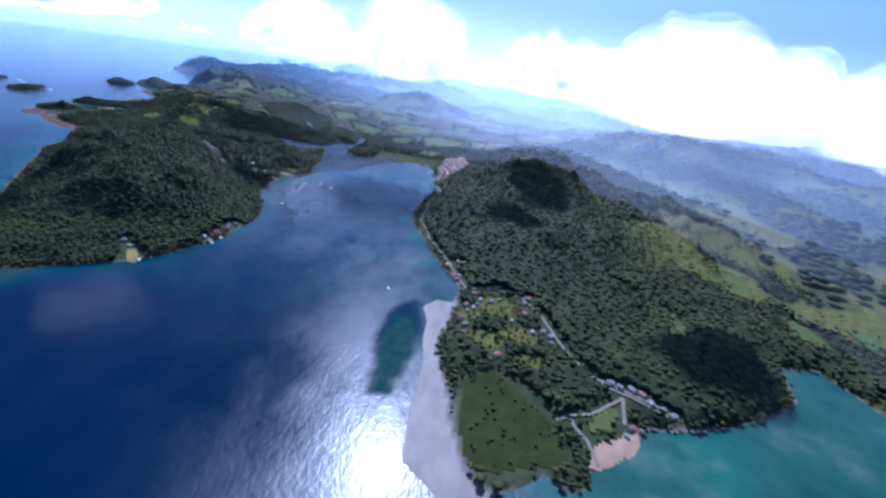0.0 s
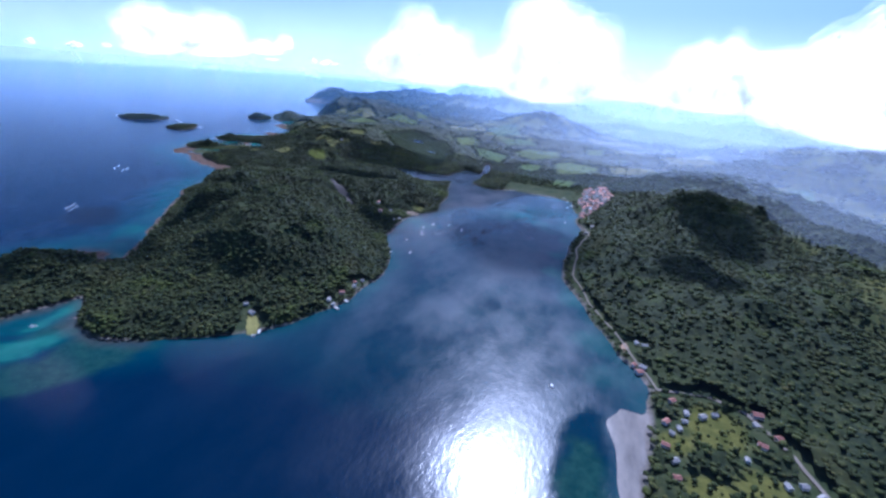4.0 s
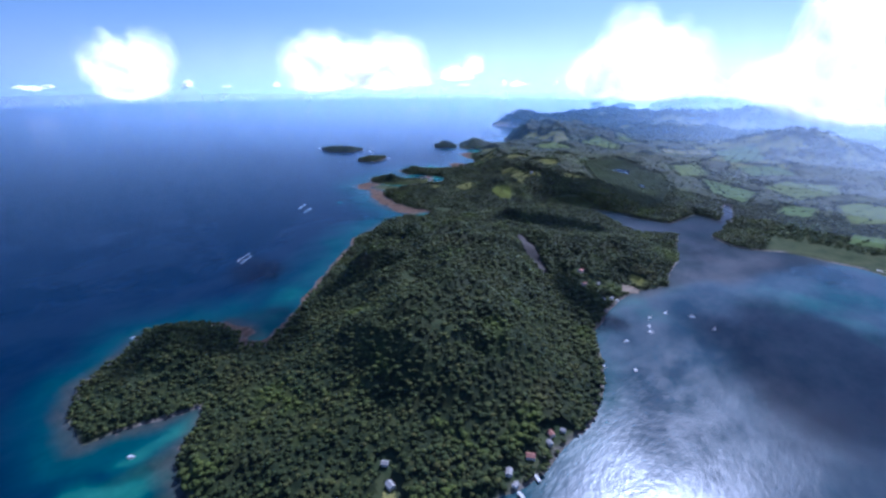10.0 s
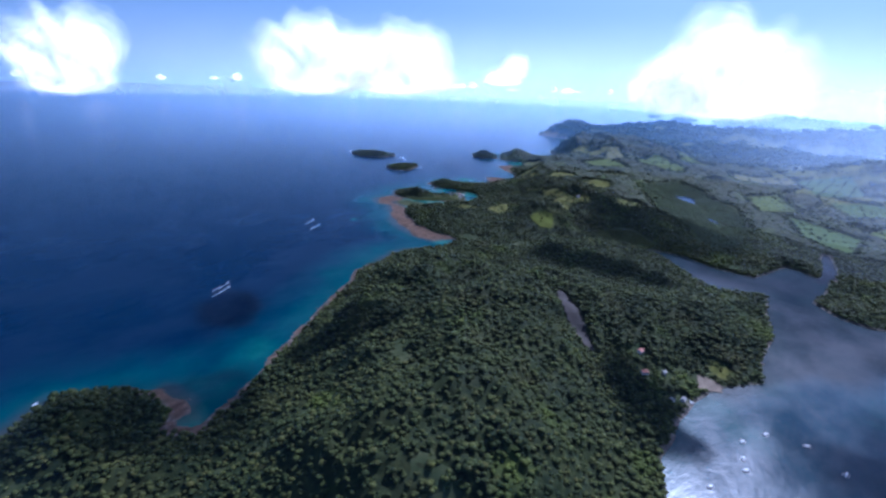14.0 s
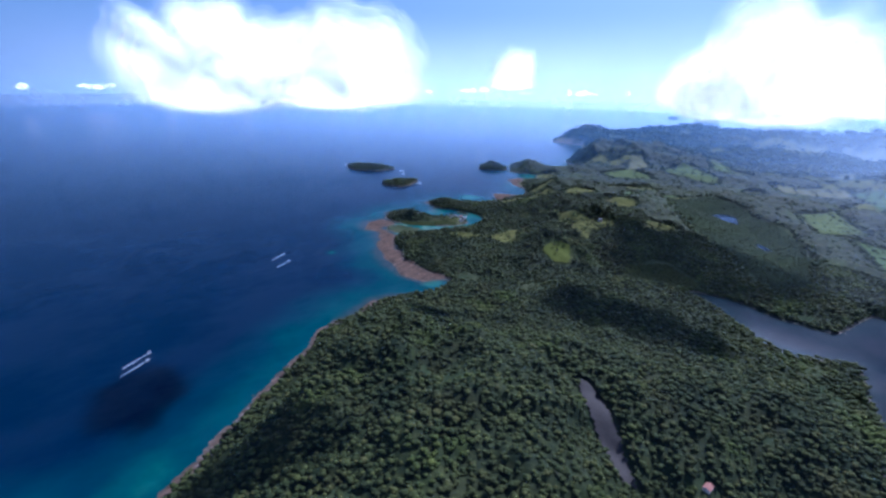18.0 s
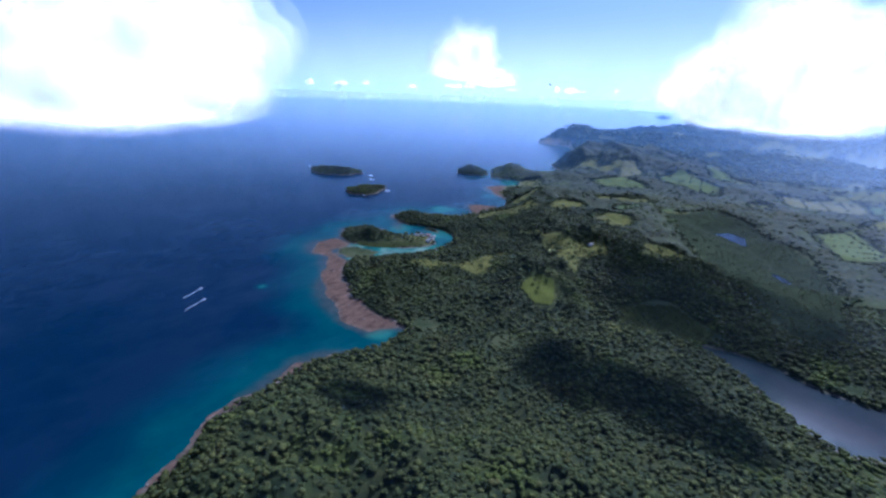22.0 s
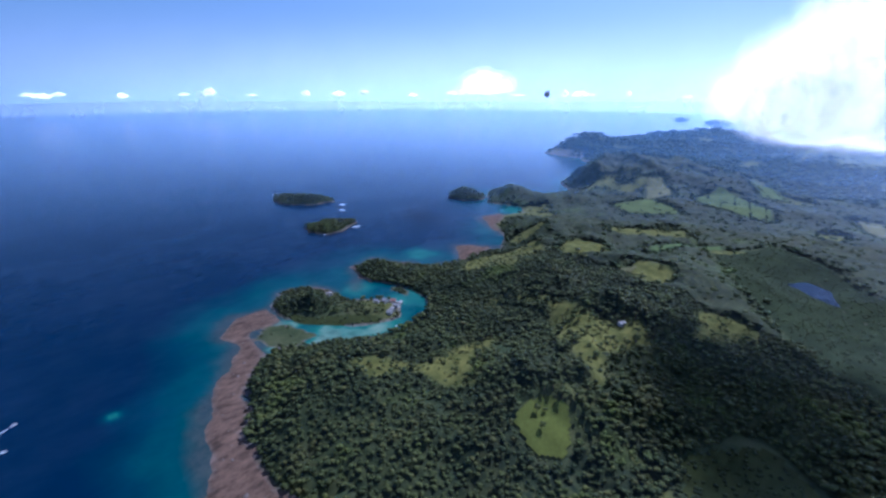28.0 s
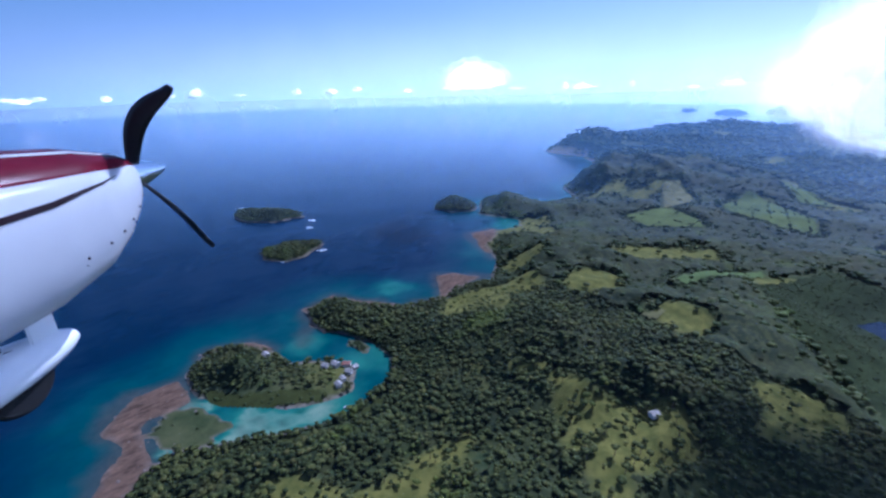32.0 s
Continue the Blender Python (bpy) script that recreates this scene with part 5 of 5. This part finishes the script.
GRASSY = np.array([(-744, 1052), (-725, 1051), (-701, 1045), (-704, 1088), (-678, 1062), (-658, 1064), (-645, 1075), (-630, 1060), (-648, 1032), (-642, 1015), (-671, 994), (-683, 1016), (-761, 961), (-740, 974), (-719, 966), (-713, 941), (-699, 957), (-721, 927), (-655, 935), (-640, 945), (-665, 920)], float)
models = [tree(s) for s in range(5)]
for k in range(190):
    cx, cy = GRASSY[k % len(GRASSY)]
    x, y = cx + random.gauss(0, 12), cy + random.gauss(0, 10)
    m = pose(x, y, float(height(x, y)[0]), 0, 0, random.uniform(0, 360)) @ Matrix.Scale(random.uniform(0.6, 1.15), 4)
    if k < 5:
        models[k].matrix_basis = m
    else:
        o = copy_thing(models[k % 5], m)
        o.matrix_basis = m

# ---- shore rocks ----
rx, ry = scatter(-1200, -240, 240, 1450, 7)
rd, rz, rb, _ = survey(rx, ry)
pick = ((np.abs(rd) < 4) & (rng.random(len(rx)) < 0.45)) | ((rb > 0.2) & (rng.random(len(rx)) < 0.25))
rx, ry, rz = rx[pick], ry[pick], rz[pick]
vs, fs, n = [], [], 0
for x, y, z in zip(rx, ry, rz):
    v, f = lump(ICO1, 0.8, 0.6)
    s = 0.4 + 1.2 * rng.random() ** 3
    vs.append(v * s * (1.3, 1, 0.8) + (x, y, z))
    fs.append(f + n)
    n += len(v)
tagged(mesh_from("shore_rocks", np.concatenate(vs), np.concatenate(fs), ROCK, False), "brown rocks strewn along the shore", "rocks", kind="stuff")


# ---- the light aircraft's nose ----
RED = plain("dark red aircraft paint", (0.2, 0.012, 0.03), 0.25, 0, 0.1, 2, 0.0005)
WHITE = plain("white aircraft paint", (0.9, 0.9, 0.9), 0.22, 0, 0.02, 1, 0.0005)
DARK = plain("dark stripe paint", (0.04, 0.02, 0.025), 0.35, 0, 0.1, 3)
BLADE = plain("black propeller paint", (0.012, 0.012, 0.015), 0.4, 0, 0.2, 4)
CHROME = plain("polished spinner metal", (0.75, 0.77, 0.8), 0.12, 1.0, 0.05, 3)
RUBBER = plain("tyre rubber", (0.02, 0.02, 0.02), 0.8, 0, 0.2, 6)
S = 1.5
plane = tagged(new("aircraft_nose"), "white aircraft nose with a dark red top and black propeller", "aircraft")
plane.matrix_basis = pose(-577.034, 822.773, 210.812, 0, 0, 34.9)
RINGS = ((-0.33, 0.11, 0.095, -0.12), (-0.36, 0.155, 0.115, -0.18), (-0.42, 0.19, 0.145, -0.255), (-0.53, 0.245, 0.17, -0.35), (-0.7, 0.31, 0.21, -0.45), (-1.0, 0.36, 0.24, -0.53), (-1.5, 0.41, 0.28, -0.58), (-2.2, 0.44, 0.3, -0.6))


def skin(ring, a, out=0.0):
    """A point on the cowling's skin at an angle from the top."""
    y, hw, top, low = ring
    zc, hh = (top + low) / 2, (top - low) / 2
    c, s = math.cos(a), math.sin(a)
    return Vector((math.copysign(abs(s) ** 0.8, s) * (hw + out), y, zc + math.copysign(abs(c) ** 0.8, c) * (hh + out))) * S


def cowl(name, spans, mat, out=0.0, label="", start=0.0):
    """Part of the cowling: for each ring, the angles between which it runs."""
    bm = bmesh.new()
    rows = []
    fine = []
    for k in range(len(RINGS) - 1):
        for q in range(4):
            u = q / 4
            fine.append((tuple(p * (1 - u) + r * u for p, r in zip(RINGS[k], RINGS[k + 1])), k + u))
    fine.append((RINGS[-1], len(RINGS) - 1))
    for ring, at in [row for row in fine if row[1] >= start]:
        lo, hi = spans(at)
        rows.append([bm.verts.new(skin(ring, lo + (hi - lo) * j / 32, out)) for j in range(33)])
    for p, q in zip(rows, rows[1:]):
        for j in range(32):
            bm.faces.new((p[j], p[j + 1], q[j + 1], q[j]))
    bmesh.ops.solidify(bm, geom=bm.faces[:], thickness=-0.006)
    for f in bm.faces:
        f.smooth = True
    return part(name, bm, mat, plane, label)


cowl("cowling", lambda k: (math.radians(52), math.radians(308)), WHITE)
cowl("top_panel", lambda k: (math.radians(-52), math.radians(52)), RED, 0.0, "dark red top panel")
cowl("pinstripe", lambda k: (math.radians(22 - k), math.radians(27 - k)), WHITE, 0.004, "thin white stripe")
cowl("side_stripe", lambda k: (math.radians(61 + 4.2 * (k - 3.25)), math.radians(61.4 + 4.2 * (k - 3.25) + 2.4 * min(1.6, k - 3.25))), DARK, 0.004, "dark tapering stripe", 3.25)
bm = bmesh.new()
rows = []
for k in range(11):
    u = k / 10
    r = 0.118 * u ** 0.8
    rows.append([bm.verts.new(Vector((r * math.cos(t * math.pi / 16), -0.36 * u, r * math.sin(t * math.pi / 16) - 0.01)) * S) for t in range(32)])
for p, q in zip(rows, rows[1:]):
    for t in range(32):
        bm.faces.new((p[t], p[(t + 1) % 32], q[(t + 1) % 32], q[t]))
bmesh.ops.remove_doubles(bm, verts=bm.verts[:], dist=0.0005)
for f in bm.faces:
    f.smooth = True
part("spinner", bm, CHROME, plane, "polished metal spinner")
for turn, bend in ((37, 1.0), (128, 0.3), (258, 1.0)):
    bm = bmesh.new()
    rows = []
    for k in range(15):
        u = k / 14
        r = 0.06 + 0.58 * u
        w = 0.055 * (0.55 + 1.5 * u * (1.15 - u)) * (1 - 0.5 * u ** 6)
        sweep = bend * -0.085 * math.sin(math.pi * min(1, u * 1.05)) + 0.04 * u
        tw = radians(52 - 34 * u)
        row = []
        for a, b in ((-1, 0), (-0.4, 0.012), (0.5, 0.012), (1, 0), (0.5, -0.008), (-0.4, -0.008)):
            x, y = a * w * math.cos(tw) - b * math.sin(tw), a * w * math.sin(tw) + b * math.cos(tw)
            row.append(bm.verts.new(Matrix.Rotation(radians(turn), 3, "Y") @ (Vector((x + sweep, y - 0.28, r)) * S)))
        rows.append(row)
    for p, q in zip(rows, rows[1:]):
        for j in range(6):
            bm.faces.new((p[j], p[(j + 1) % 6], q[(j + 1) % 6], q[j]))
    bm.faces.new(rows[0])
    bm.faces.new(rows[-1][::-1])
    bmesh.ops.recalc_face_normals(bm, faces=bm.faces[:])
    for f in bm.faces:
        f.smooth = True
    part("propeller_blade", bm, BLADE, plane, "black curved propeller blade")
for at in (1.3, 2.3, 3.1, 3.7, 4.2, 4.7):
    k, u = int(at), at % 1
    ring = tuple(p * (1 - u) + r * u for p, r in zip(RINGS[k], RINGS[k + 1]))
    bm = bmesh.new()
    bmesh.ops.create_uvsphere(bm, u_segments=10, v_segments=6, radius=0.011, matrix=Matrix.Translation(skin(ring, math.radians(106), 0.001)))
    part("screw", bm, DARK, plane, "dark flush screw head")
bm = bmesh.new()
bmesh.ops.create_uvsphere(bm, u_segments=32, v_segments=20, radius=1.0)
for v in bm.verts:
    u = v.co.y
    v.co = Vector((v.co.x * 0.13, -1.44 + u * 0.6, -0.755 + v.co.z * (0.14 if v.co.z > 0 else 0.12) - 0.025 * (1 - u))) * S
for f in bm.faces:
    f.smooth = True
pant = part("wheel_fairing", bm, WHITE, plane, "white wheel fairing")
bm = bmesh.new()
bmesh.ops.create_cone(bm, cap_ends=True, segments=40, radius1=0.17 * S, radius2=0.17 * S, depth=0.13 * S, matrix=Matrix.Translation(Vector((0, -1.2, -0.82)) * S) @ Matrix.Rotation(math.pi / 2, 4, "Y"))
bmesh.ops.bevel(bm, geom=[e for e in bm.edges if len(e.link_faces) == 2 and e.calc_face_angle() > 1], offset=0.03, segments=3, affect="EDGES")
part("tyre", bm, RUBBER, pant, "black tyre")
bm = bmesh.new()
bmesh.ops.create_cone(bm, cap_ends=True, segments=16, radius1=0.035 * S, radius2=0.035 * S, depth=0.32 * S, matrix=Matrix.Translation(Vector((0, -1.22, -0.58)) * S))
part("gear_leg", bm, CHROME, plane, "metal nose gear leg")
slab("gear_door", (0.02 * S, 0.13 * S, 0.15 * S), (0.1 * S, -1.06 * S, -0.575 * S), WHITE, plane, 0.01)
for k in range(6):
    bm = bmesh.new()
    bmesh.ops.create_uvsphere(bm, u_segments=8, v_segments=6, radius=0.012)
    ring = RINGS[3] if k == 0 else tuple(p + (q - p) * (k / 6) for p, q in zip(RINGS[3], RINGS[5]))
    bmesh.ops.translate(bm, verts=bm.verts[:], vec=skin(ring, radians(112)))
    part("rivet", bm, CHROME, plane)
